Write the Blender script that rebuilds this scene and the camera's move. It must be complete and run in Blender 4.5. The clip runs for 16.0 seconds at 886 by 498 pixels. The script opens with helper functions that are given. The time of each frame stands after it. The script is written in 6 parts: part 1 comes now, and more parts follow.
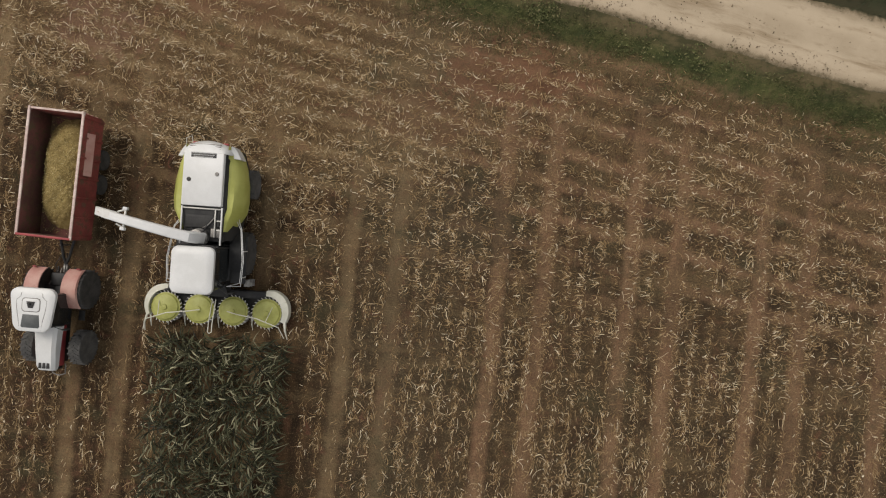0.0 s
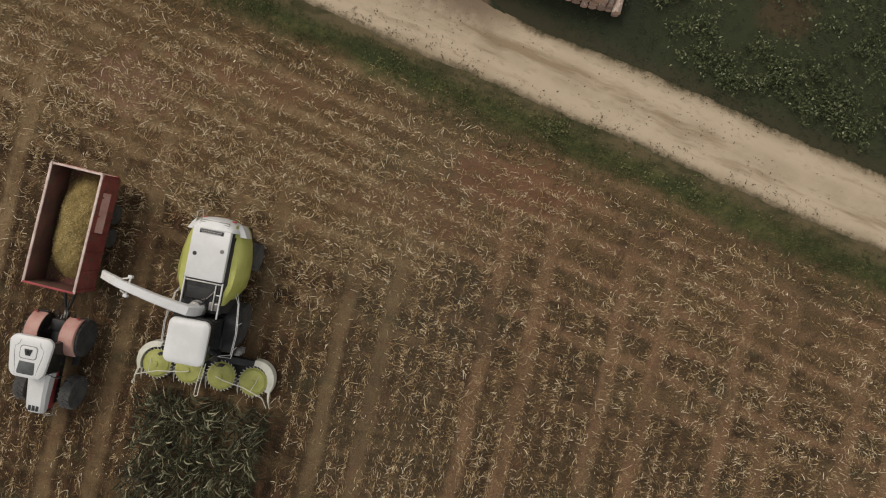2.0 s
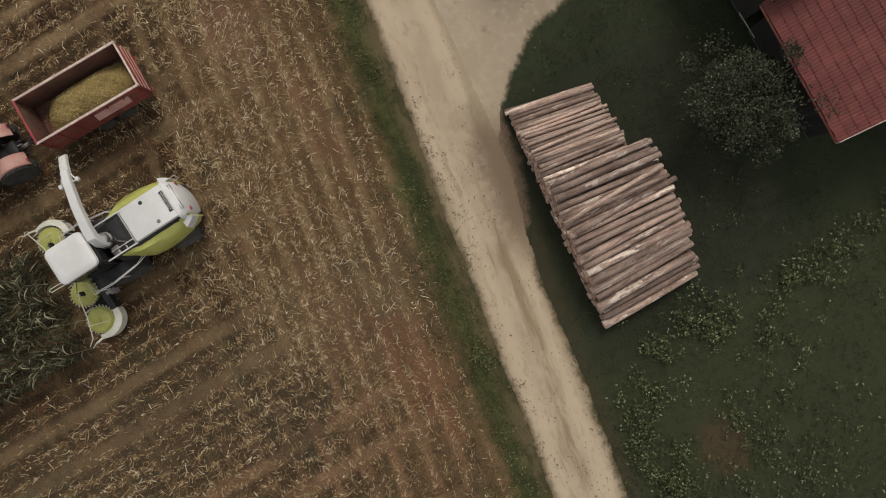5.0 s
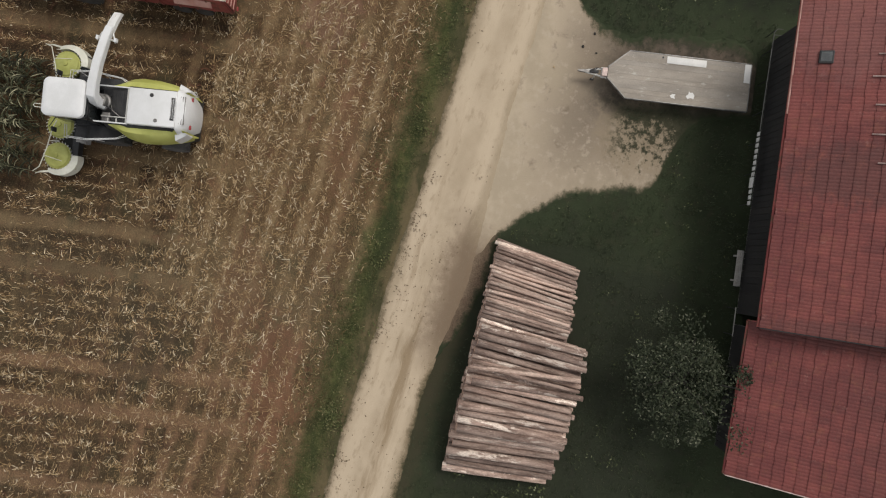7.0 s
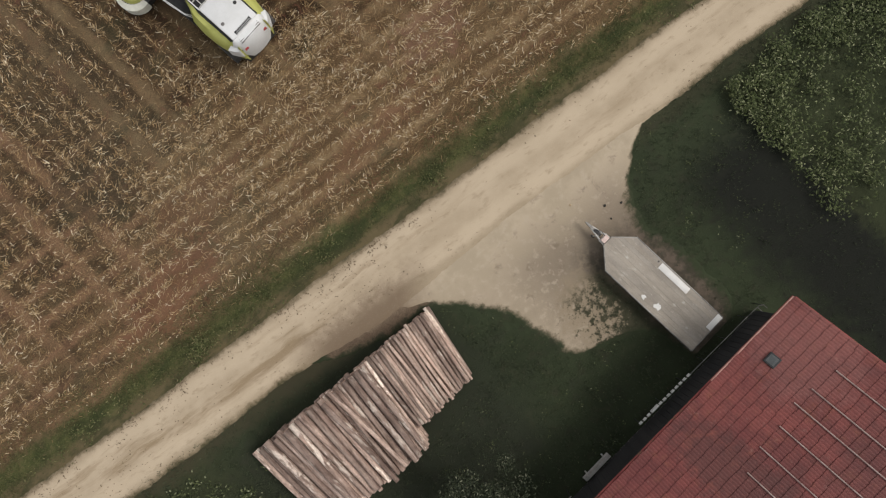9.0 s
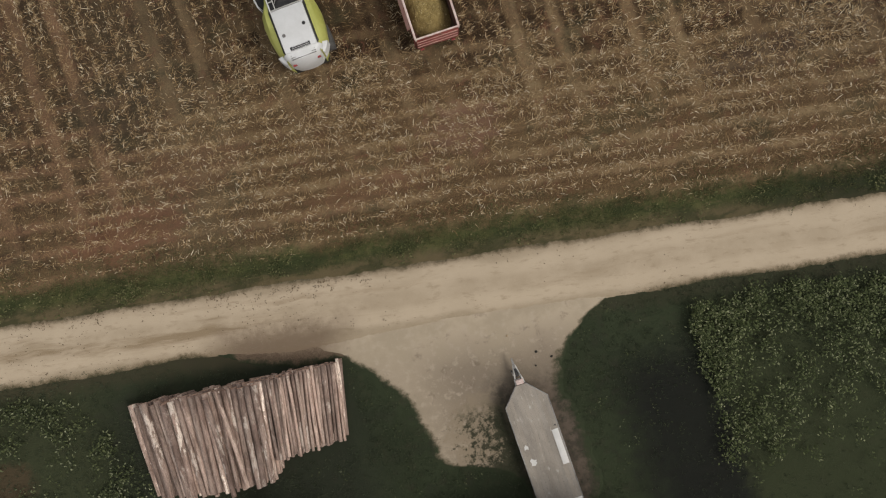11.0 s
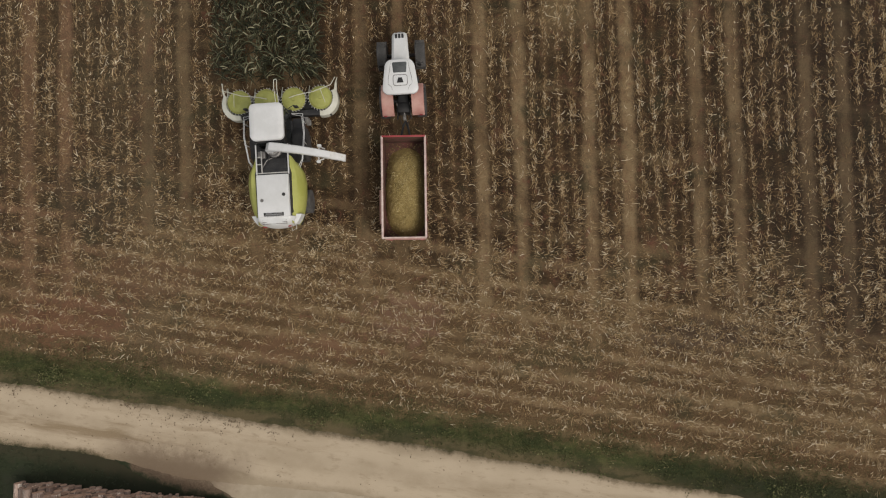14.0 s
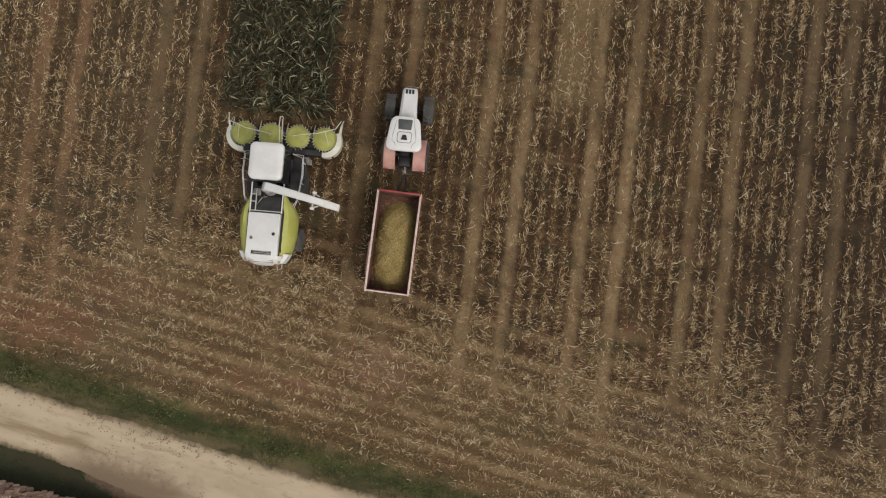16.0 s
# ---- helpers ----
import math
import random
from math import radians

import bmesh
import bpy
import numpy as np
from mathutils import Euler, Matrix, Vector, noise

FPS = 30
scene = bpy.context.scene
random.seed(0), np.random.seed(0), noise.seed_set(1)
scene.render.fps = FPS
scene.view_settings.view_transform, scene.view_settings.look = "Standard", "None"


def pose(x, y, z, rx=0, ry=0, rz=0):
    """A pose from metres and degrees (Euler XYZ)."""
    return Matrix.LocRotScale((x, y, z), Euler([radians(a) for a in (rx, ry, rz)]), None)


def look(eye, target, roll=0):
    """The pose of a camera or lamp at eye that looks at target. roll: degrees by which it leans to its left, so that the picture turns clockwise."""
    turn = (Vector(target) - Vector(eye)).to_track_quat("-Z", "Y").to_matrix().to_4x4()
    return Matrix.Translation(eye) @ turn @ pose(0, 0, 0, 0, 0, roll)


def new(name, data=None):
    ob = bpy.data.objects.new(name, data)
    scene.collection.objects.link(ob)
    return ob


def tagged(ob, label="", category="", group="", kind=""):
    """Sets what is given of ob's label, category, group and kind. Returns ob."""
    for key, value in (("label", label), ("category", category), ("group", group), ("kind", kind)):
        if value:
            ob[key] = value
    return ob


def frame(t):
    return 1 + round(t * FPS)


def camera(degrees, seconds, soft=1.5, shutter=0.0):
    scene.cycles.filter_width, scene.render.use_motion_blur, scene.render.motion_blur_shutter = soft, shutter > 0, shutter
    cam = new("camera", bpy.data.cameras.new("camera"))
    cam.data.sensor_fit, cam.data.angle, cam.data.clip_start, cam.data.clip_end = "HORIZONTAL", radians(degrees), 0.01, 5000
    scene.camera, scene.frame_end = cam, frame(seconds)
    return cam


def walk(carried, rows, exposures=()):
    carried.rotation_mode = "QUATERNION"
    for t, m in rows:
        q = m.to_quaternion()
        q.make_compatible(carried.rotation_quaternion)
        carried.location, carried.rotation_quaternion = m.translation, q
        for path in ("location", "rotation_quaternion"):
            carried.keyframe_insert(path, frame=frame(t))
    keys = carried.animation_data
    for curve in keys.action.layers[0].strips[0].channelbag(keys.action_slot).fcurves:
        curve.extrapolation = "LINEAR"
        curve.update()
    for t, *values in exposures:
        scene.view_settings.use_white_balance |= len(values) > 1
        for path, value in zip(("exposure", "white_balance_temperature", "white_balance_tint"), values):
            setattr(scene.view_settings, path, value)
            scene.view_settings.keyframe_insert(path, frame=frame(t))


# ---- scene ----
# ---- camera ----
cam = camera(72.0, 16.0, soft=1.15)
walk(cam, [
    (0.0, pose(-18.956, 4.578, 27.910, -0.557, -0.324, -174.037)),
    (0.5, pose(-18.840, 3.639, 28.206, -0.631, -0.406, -173.105)),
    (1.0, pose(-18.713, 2.592, 28.498, -0.635, -0.464, -171.774)),
    (1.5, pose(-18.585, 1.510, 28.752, -0.526, -0.519, -169.881)),
    (2.0, pose(-18.529, 0.402, 28.970, -0.329, -0.459, -166.770)),
    (2.5, pose(-18.551, -0.768, 29.169, -0.075, -0.253, -162.127)),
    (3.0, pose(-18.618, -2.046, 29.335, 0.143, 0.095, -155.255)),
    (3.5, pose(-18.609, -3.473, 29.410, 0.198, 0.512, -146.306)),
    (4.0, pose(-18.484, -4.923, 29.458, 0.247, 0.915, -137.655)),
    (4.2, pose(-18.359, -5.535, 29.488, 0.288, 1.070, -134.138)),
    (6.3, pose(-15.433, -10.131, 30.096, 0.722, 0.758, -96.858)),
    (6.5, pose(-15.054, -10.450, 30.131, 0.764, 0.716, -92.558)),
    (7.0, pose(-14.099, -11.119, 30.215, 0.858, 0.653, -82.480)),
    (7.5, pose(-13.142, -11.644, 30.400, 0.959, 0.544, -72.782)),
    (8.0, pose(-12.155, -11.977, 30.658, 0.883, 0.420, -62.799)),
    (8.5, pose(-11.158, -12.141, 31.024, 0.695, 0.276, -53.599)),
    (8.7, pose(-10.822, -12.146, 31.176, 0.608, 0.251, -50.652)),
    (10.8, pose(-5.780, -9.974, 32.553, -0.308, 0.747, -20.586)),
    (11.0, pose(-5.308, -9.527, 32.690, -0.212, 0.777, -18.655)),
    (11.5, pose(-4.221, -8.343, 33.002, 0.051, 0.870, -14.049)),
    (12.0, pose(-3.038, -6.746, 33.340, 0.495, 0.897, -7.505)),
    (12.5, pose(-2.128, -5.283, 33.559, 0.915, 0.879, -3.699)),
    (13.0, pose(-1.333, -3.539, 33.707, 1.359, 0.803, -2.955)),
    (13.5, pose(-0.784, -2.229, 33.770, 1.620, 0.736, -2.720)),
    (14.0, pose(-0.295, -0.933, 33.919, 1.863, 0.618, -1.375)),
    (14.5, pose(0.000, 0.000, 34.027, 1.990, 0.530, 0.004)),
    (15.0, pose(0.231, 0.917, 34.128, 2.071, 0.395, 2.677)),
    (15.5, pose(0.287, 1.583, 34.180, 2.058, 0.203, 5.135)),
    (16.0, pose(0.234, 2.222, 34.256, 2.018, 0.058, 6.724)),
], exposures=((0.0, 0.43, 6560, 10), (1.5, 0.34, 6600, 10), (3.0, 0.23, 6650, 10), (4.0, 0.20, 6680, 10), (6.5, 0.50, 6340, 10), (8.5, 0.61, 6290, 10), (11.0, 0.32, 6380, 10), (12.5, 0.21, 6480, 10),
                (13.5, 0.24, 6500, 10), (14.5, 0.34, 6510, 10), (16.0, 0.40, 6520, 10)))

# ---- world and light: a bright overcast afternoon ----
world = bpy.data.worlds.new("sky")
scene.world = world
world.use_nodes = True
wn = world.node_tree
sky = wn.nodes.new("ShaderNodeTexSky")
sky.sky_type = "NISHITA"
sky.sun_disc = False
sky.sun_elevation, sky.sun_rotation = radians(52), radians(128)
sky.air_density, sky.dust_density, sky.ozone_density = 1.0, 4.0, 1.0
veil = wn.nodes.new("ShaderNodeMixRGB")
veil.inputs[0].default_value = 0.65
veil.inputs[2].default_value = (6.05, 5.85, 5.45, 1)
wn.links.new(sky.outputs[0], veil.inputs[1])
wn.links.new(veil.outputs[0], wn.nodes["Background"].inputs[0])
wn.nodes["Background"].inputs[1].default_value = 0.086
sun = new("sun", bpy.data.lights.new("sun", "SUN"))
sun.data.energy, sun.data.angle, sun.data.color = 1.15, radians(22), (1.0, 0.95, 0.88)
sun.matrix_world = look((0, 0, 60), (-37, 29, 0))


# ---- materials ----
class Nodes:
    """Short calls to make and join shader nodes."""

    def __init__(self, name, rough=0.8, metal=0.0, shine=0.5):
        self.m = bpy.data.materials.new(name)
        self.m.use_nodes = True
        self.t = self.m.node_tree
        self.b = self.t.nodes["Principled BSDF"]
        self.b.inputs["Roughness"].default_value = rough
        self.b.inputs["Metallic"].default_value = metal
        self.b.inputs["Specular IOR Level"].default_value = shine
        self.co = self.t.nodes.new("ShaderNodeTexCoord").outputs["Object"]

    def put(self, socket, v):
        if hasattr(v, "links"):
            self.t.links.new(v, socket)
        elif isinstance(v, tuple) and len(v) == 3 and socket.type == "RGBA":
            socket.default_value = (*v, 1)
        else:
            socket.default_value = v

    def noise(self, scale, detail=4.0, rough=0.55, stretch=None, at=None, distort=0.0):
        n = self.t.nodes.new("ShaderNodeTexNoise")
        n.inputs["Scale"].default_value, n.inputs["Detail"].default_value = scale, detail
        n.inputs["Roughness"].default_value, n.inputs["Distortion"].default_value = rough, distort
        co = at or self.co
        if stretch:
            mp = self.t.nodes.new("ShaderNodeMapping")
            mp.inputs["Scale"].default_value = stretch
            self.put(mp.inputs[0], co)
            co = mp.outputs[0]
        self.put(n.inputs["Vector"], co)
        return n.outputs["Fac"]

    def math(self, op, a, b=0.0, clamp=False):
        n = self.t.nodes.new("ShaderNodeMath")
        n.operation, n.use_clamp = op, clamp
        self.put(n.inputs[0], a)
        self.put(n.inputs[1], b)
        return n.outputs[0]

    def span(self, v, a, b, lo=0.0, hi=1.0):
        n = self.t.nodes.new("ShaderNodeMapRange")
        n.interpolation_type = "SMOOTHSTEP"
        for k, x in enumerate((v, a, b, lo, hi)):
            self.put(n.inputs[k], x)
        return n.outputs[0]

    def mix(self, f, a, b, how="MIX"):
        n = self.t.nodes.new("ShaderNodeMixRGB")
        n.blend_type = how
        for k, x in enumerate((f, a, b)):
            self.put(n.inputs[k], x)
        return n.outputs[0]

    def random(self):
        """One number a piece, for pieces that are objects and for pieces joined into one mesh."""
        a = self.t.nodes.new("ShaderNodeNewGeometry").outputs["Random Per Island"]
        b = self.t.nodes.new("ShaderNodeObjectInfo").outputs["Random"]
        return self.math("FRACT", self.math("ADD", a, b))

    def rim(self):
        """How near the worn edge of the road or drive is: 1 at the edge, 0 from half a metre in."""
        n = self.t.nodes.new("ShaderNodeAttribute")
        n.attribute_name = "rim"
        return n.outputs["Fac"]

    def along(self, u, v):
        """A place from two lengths, for grain that runs along the road."""
        n = self.t.nodes.new("ShaderNodeCombineXYZ")
        self.put(n.inputs[0], u)
        self.put(n.inputs[1], v)
        return n.outputs[0]

    def axes(self):
        n = self.t.nodes.new("ShaderNodeSeparateXYZ")
        self.put(n.inputs[0], self.co)
        return n.outputs

    def place(self):
        """Where the point lies in the world, for wear that runs across many pieces."""
        return self.t.nodes.new("ShaderNodeNewGeometry").outputs["Position"]

    def spot(self, x, y, cx, cy, rx, ry, ragged):
        """1 inside a ragged oval about (cx, cy), 0 outside."""
        u = self.math("DIVIDE", self.math("SUBTRACT", x, cx), rx)
        v = self.math("DIVIDE", self.math("SUBTRACT", y, cy), ry)
        d = self.math("ADD", self.math("MULTIPLY", u, u), self.math("MULTIPLY", v, v))
        return self.span(self.math("ADD", d, ragged), 1.3, 0.3)

    def smear(self, x, y):
        """Where dirt is trodden out from the log stack over the road's edge."""
        away = self.math("SUBTRACT", -11.2, self.math("ADD", self.math("MULTIPLY", x, 0.178), y))
        away = self.math("ADD", away, self.math("MULTIPLY", self.math("SUBTRACT", self.noise(0.9, 6, 0.7), 0.5), 2.2))
        near = self.math("MULTIPLY", self.span(x, -20.5, -17.5), self.span(self.math("ADD", x, self.math("MULTIPLY", away, 0.8)), -8.5, -11.5))
        return self.math("MULTIPLY", near, self.span(away, 1.5, 2.9))

    def turf_tone(self):
        """Short dark grass with brown thatch, as it grows round the yard."""
        blot, mid, fine = self.noise(0.25, 5, 0.65), self.noise(1.6, 6, 0.7), self.noise(30, 4, 0.7)
        c = self.mix(self.span(blot, 0.35, 0.65), (0.027, 0.034, 0.018), (0.038, 0.048, 0.025))
        c = self.mix(self.math("MULTIPLY", self.span(mid, 0.50, 0.72), 0.55), c, (0.050, 0.044, 0.028))
        c = self.mix(self.math("MULTIPLY", self.span(self.noise(0.8, 5, 0.6), 0.5, 0.68), 0.5), c, (0.029, 0.032, 0.021))
        return self.mix(self.span(fine, 0.5, 0.75), c, (0.042, 0.051, 0.028))

    def colour(self, c):
        self.put(self.b.inputs["Base Color"], c)

    def bump(self, h, strength=0.3, distance=0.02):
        n = self.t.nodes.new("ShaderNodeBump")
        n.inputs["Strength"].default_value, n.inputs["Distance"].default_value = strength, distance
        self.put(n.inputs["Height"], h)
        self.put(self.b.inputs["Normal"], n.outputs[0])


def surf(name, a, b, scale=2.0, fine=40.0, rough=0.8, metal=0.0, bump=0.25, vary=0.0, stretch=None, dirt=None, dirt_at=0.62, grain=0.17):
    """A surface of two tones with fine grain, pieces that differ by vary, and patches of dirt."""
    s = Nodes(name, rough, metal)
    big = s.noise(scale, 5, 0.6, stretch)
    c = s.mix(s.span(big, 0.35, 0.65), a, b)
    small = s.noise(fine, 3, 0.6, stretch)
    c = s.mix(1.0, c, s.mix(s.span(small, 0.3, 0.7), (1 - grain,) * 3, (1 + grain,) * 3), "MULTIPLY")
    if vary:
        r = s.random()
        lo, hi = 1 - vary, 1 + vary
        c = s.mix(1.0, c, s.mix(r, (lo, lo, lo), (hi, hi * 0.98, hi * 0.95)), "MULTIPLY")
    if dirt:
        d = s.span(s.noise(scale * 2.7, 6, 0.7, stretch), dirt_at, dirt_at + 0.12)
        c = s.mix(d, c, dirt)
        s.put(s.b.inputs["Roughness"], s.span(d, 0, 1, rough, min(1.0, rough + 0.3)))
    s.colour(c)
    if bump:
        s.bump(small, bump, 0.01)
    return s.m


def field_surface():
    """Soil with chopped straw, wheel tracks of each pass along y, and headland tracks along the road."""
    s = Nodes("stubble_soil", 0.95, shine=0.1)
    x, y, z = s.axes()
    wob = s.math("MULTIPLY", s.math("SUBTRACT", s.noise(0.15, 3), 0.5), 0.6)
    west = s.math("ADD", s.math("MULTIPLY", s.math("LESS_THAN", x, -0.9), 0.7), s.span(x, -18.5, -20.5, 0.0, 0.75))
    xw = s.math("ADD", s.math("ADD", x, wob), west)
    away = s.math("ADD", s.math("ADD", s.math("MULTIPLY", x, 0.178), y), 11.2)
    away = s.math("ADD", away, wob)
    early = s.span(x, -18.0, -22.0, 0.0, 2.5)
    head = s.span(s.math("ADD", s.math("ADD", away, early), s.math("MULTIPLY", s.noise(0.25, 3), 5.0)), 11.0, 14.0)
    ragged = s.math("MULTIPLY", s.math("SUBTRACT", s.noise(1.6, 5, 0.7), 0.5), 0.9)
    u = s.math("ABSOLUTE", s.math("SUBTRACT", s.math("FLOORED_MODULO", s.math("ADD", xw, 0.27), 6.02), 3.01))
    track = s.span(s.math("ADD", s.math("ABSOLUTE", s.math("SUBTRACT", u, 1.06)), s.math("MULTIPLY", ragged, 0.7)), 0.56, 0.16)
    track = s.math("MULTIPLY", track, s.span(s.noise(0.55, 4, 0.6, stretch=(1, 0.35, 1)), 0.34, 0.58, 0.45, 1.0))
    v = s.math("ABSOLUTE", s.math("SUBTRACT", s.math("FLOORED_MODULO", s.math("ADD", away, 0.2), 3.1), 1.5))
    htrack = s.span(s.math("ADD", s.math("ABSOLUTE", s.math("SUBTRACT", v, 0.75)), ragged), 0.42, 0.1)
    htrack = s.math("MULTIPLY", htrack, s.span(s.noise(0.3, 4, 0.6, stretch=(0.5, 1, 1)), 0.32, 0.54))
    lines = s.math("MULTIPLY", s.span(s.math("ADD", away, early), 4.5, 8.5), track)
    lines = s.math("MULTIPLY", lines, s.math("MAXIMUM", s.span(x, 1.0, -3.0, 1.0, 0.62), s.span(x, -17.0, -20.0, 0.0, 0.9)))
    rut = s.math("MAXIMUM", lines, s.math("MULTIPLY", htrack, s.span(away, 16.0, 9.0)))
    row = s.math("COSINE", s.math("MULTIPLY", x, 2 * math.pi / 0.756))
    hrow = s.math("COSINE", s.math("MULTIPLY", away, 2 * math.pi / 0.756))
    rows = s.span(s.mix(head, hrow, row), 0.9, -0.9)
    blot, fine, mid, coarse = s.noise(0.35, 5, 0.65), s.noise(15, 6, 0.75), s.noise(2.6, 5, 0.7), s.noise(0.95, 5, 0.65)
    c = s.mix(s.span(coarse, 0.36, 0.64), (0.030, 0.018, 0.0095), (0.070, 0.041, 0.0195))
    c = s.mix(s.math("MULTIPLY", s.span(blot, 0.4, 0.65), 0.4), c, (0.125, 0.078, 0.041))
    c = s.mix(s.math("MULTIPLY", rows, s.span(x, -12.0, -18.0, 0.65, 0.4)), c, (0.021, 0.0135, 0.0085))
    inner = s.math("SUBTRACT", 1.0, head)
    c = s.mix(s.math("MULTIPLY", inner, 0.5), c, (0.133, 0.083, 0.042))
    mulch = s.noise(24, 5, 0.8, stretch=(1, 1.3, 1))
    c = s.mix(s.math("MULTIPLY", s.math("MULTIPLY", inner, s.span(mulch, 0.5, 0.66)), 0.75), c, (0.26, 0.172, 0.082))
    c = s.mix(s.math("MULTIPLY", s.math("MULTIPLY", inner, s.span(mulch, 0.46, 0.32)), 0.75), c, (0.040, 0.024, 0.013))
    c = s.mix(s.math("MULTIPLY", rut, s.span(mid, 0.25, 0.6, 0.6, 1.0)), c, s.mix(s.span(x, -17.0, -21.0), s.mix(s.span(coarse, 0.35, 0.65), (0.185, 0.118, 0.062), (0.245, 0.178, 0.098)), s.mix(s.span(coarse, 0.35, 0.65), (0.190, 0.098, 0.060), (0.240, 0.148, 0.090))))
    # loose swaths of chaff blown across the rows
    swath = s.span(s.noise(0.42, 6, 0.65, stretch=(0.35, 1.5, 1), distort=0.5), 0.50, 0.66)
    c = s.mix(s.math("MULTIPLY", swath, 0.42), c, s.mix(s.span(mulch, 0.4, 0.6), (0.135, 0.092, 0.047), (0.25, 0.180, 0.096)))
    pale = s.math("MULTIPLY", s.span(s.math("ABSOLUTE", s.math("SUBTRACT", s.math("ADD", xw, ragged), 6.2)), 1.5, 0.6), s.span(s.math("ADD", y, s.math("MULTIPLY", blot, 4.0)), 12.0, 16.5))
    c = s.mix(s.math("MULTIPLY", pale, 0.6), c, (0.23, 0.165, 0.085))
    c = s.mix(s.math("MULTIPLY", s.span(s.noise(0.5, 5, 0.7, distort=0.6), 0.54, 0.72), 0.6), c, (0.146, 0.072, 0.043))
    c = s.mix(s.math("MULTIPLY", s.span(s.noise(1.7, 5, 0.7, distort=0.8), 0.56, 0.70), 0.6), c, (0.155, 0.064, 0.042))
    c = s.mix(s.math("MULTIPLY", s.span(s.noise(0.31, 4, 0.7, stretch=(1, 1.3, 1)), 0.52, 0.68), 0.6), c, (0.042, 0.042, 0.022))
    c = s.mix(s.math("MULTIPLY", s.span(mid, 0.54, 0.72), 0.6), c, (0.165, 0.110, 0.055))
    c = s.mix(s.math("MULTIPLY", s.span(fine, 0.54, 0.70), 0.9), c, (0.25, 0.175, 0.093))
    c = s.mix(s.math("MULTIPLY", s.span(fine, 0.47, 0.33), 0.75), c, (0.022, 0.014, 0.009))
    olive = s.math("MULTIPLY", s.span(s.math("ADD", x, s.math("MULTIPLY", blot, 8.0)), -8.0, -14.0), s.span(mid, 0.3, 0.7, 0.18, 0.46))
    c = s.mix(olive, c, s.mix(s.span(fine, 0.4, 0.62), (0.050, 0.043, 0.027), (0.135, 0.112, 0.070)))
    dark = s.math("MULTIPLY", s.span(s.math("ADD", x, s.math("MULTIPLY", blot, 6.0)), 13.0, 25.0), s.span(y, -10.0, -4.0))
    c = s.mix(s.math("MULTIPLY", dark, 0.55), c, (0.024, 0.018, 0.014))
    c = s.mix(s.math("MULTIPLY", s.math("MULTIPLY", s.span(s.noise(0.75, 6, 0.75, distort=0.5), 0.5, 0.62), s.span(x, -17.0, -21.0)), s.math("SUBTRACT", 0.6, s.math("MULTIPLY", lines, 0.55))), c, (0.030, 0.020, 0.013))
    # crushed, pale straw pressed into the wheel tracks
    crushed = s.math("MULTIPLY", s.math("MAXIMUM", lines, s.math("MULTIPLY", rut, 0.5)), s.span(s.noise(1.3, 6, 0.75, stretch=(1, 0.5, 1)), 0.40, 0.62, 0.05, 0.68))
    crushed = s.math("MULTIPLY", crushed, s.span(x, -16.0, -21.0, 0.2, 1.0))
    c = s.mix(crushed, c, s.mix(s.span(fine, 0.38, 0.62), s.mix(s.span(x, -17.0, -21.0), (0.150, 0.100, 0.055), (0.145, 0.084, 0.048)), (0.30, 0.205, 0.125)))
    # patches of reddish earth torn up where the machines turned, and damp dark ones
    torn = s.math("MULTIPLY", s.math("SUBTRACT", s.noise(1.3, 8, 0.85), 0.5), 9.0)
    for cx, cy, rx, ry, f, tone in ((-2.6, -3.6, 2.2, 1.5, 0.5, (0.215, 0.120, 0.082)), (-21.6, -3.2, 3.6, 1.5, 0.5, (0.165, 0.080, 0.050)), (-17.0, -1.0, 3.0, 1.2, 0.4, (0.155, 0.080, 0.048)),
                                    (-8.5, -5.2, 4.0, 0.9, 0.4, (0.185, 0.098, 0.058)), (13.5, -5.0, 3.2, 1.0, 0.5, (0.045, 0.032, 0.027)), (-20.5, 3.5, 2.4, 2.0, 0.45, (0.040, 0.036, 0.024)), (5.5, -5.6, 2.6, 0.8, 0.4, (0.060, 0.055, 0.026))):
        c = s.mix(s.math("MULTIPLY", s.spot(x, y, cx, cy, rx, ry, torn), f), c, tone)
    # redder clay further along the road
    c = s.mix(1.0, c, s.mix(s.span(x, -17.0, -23.0), (1.0, 1.0, 1.0), (1.035, 0.985, 0.94)), "MULTIPLY")
    turf = s.mix(s.span(s.math("ADD", s.math("MULTIPLY", fine, 0.5), s.math("MULTIPLY", coarse, 0.5)), 0.4, 0.62), (0.034, 0.043, 0.016), (0.092, 0.094, 0.036))
    turf = s.mix(s.math("MULTIPLY", s.span(mid, 0.5, 0.7), 0.65), turf, (0.125, 0.098, 0.052))
    turf = s.mix(s.math("MULTIPLY", s.span(s.math("ADD", away, s.math("MULTIPLY", s.math("SUBTRACT", mid, 0.5), 1.4)), 1.1, 0.3), 0.8), turf, (0.130, 0.098, 0.055))
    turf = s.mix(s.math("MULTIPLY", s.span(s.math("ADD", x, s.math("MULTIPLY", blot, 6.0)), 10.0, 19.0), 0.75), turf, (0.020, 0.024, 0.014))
    turf = s.mix(s.math("MULTIPLY", s.span(s.noise(0.6, 5, 0.65, stretch=(0.6, 1.4, 1)), 0.46, 0.60), 0.6), turf, (0.024, 0.033, 0.014))
    verge = s.span(s.math("ADD", away, s.math("MULTIPLY", s.math("ADD", mid, blot), 1.6)), 4.2, 2.7)
    c = s.mix(verge, c, turf)
    s.colour(c)
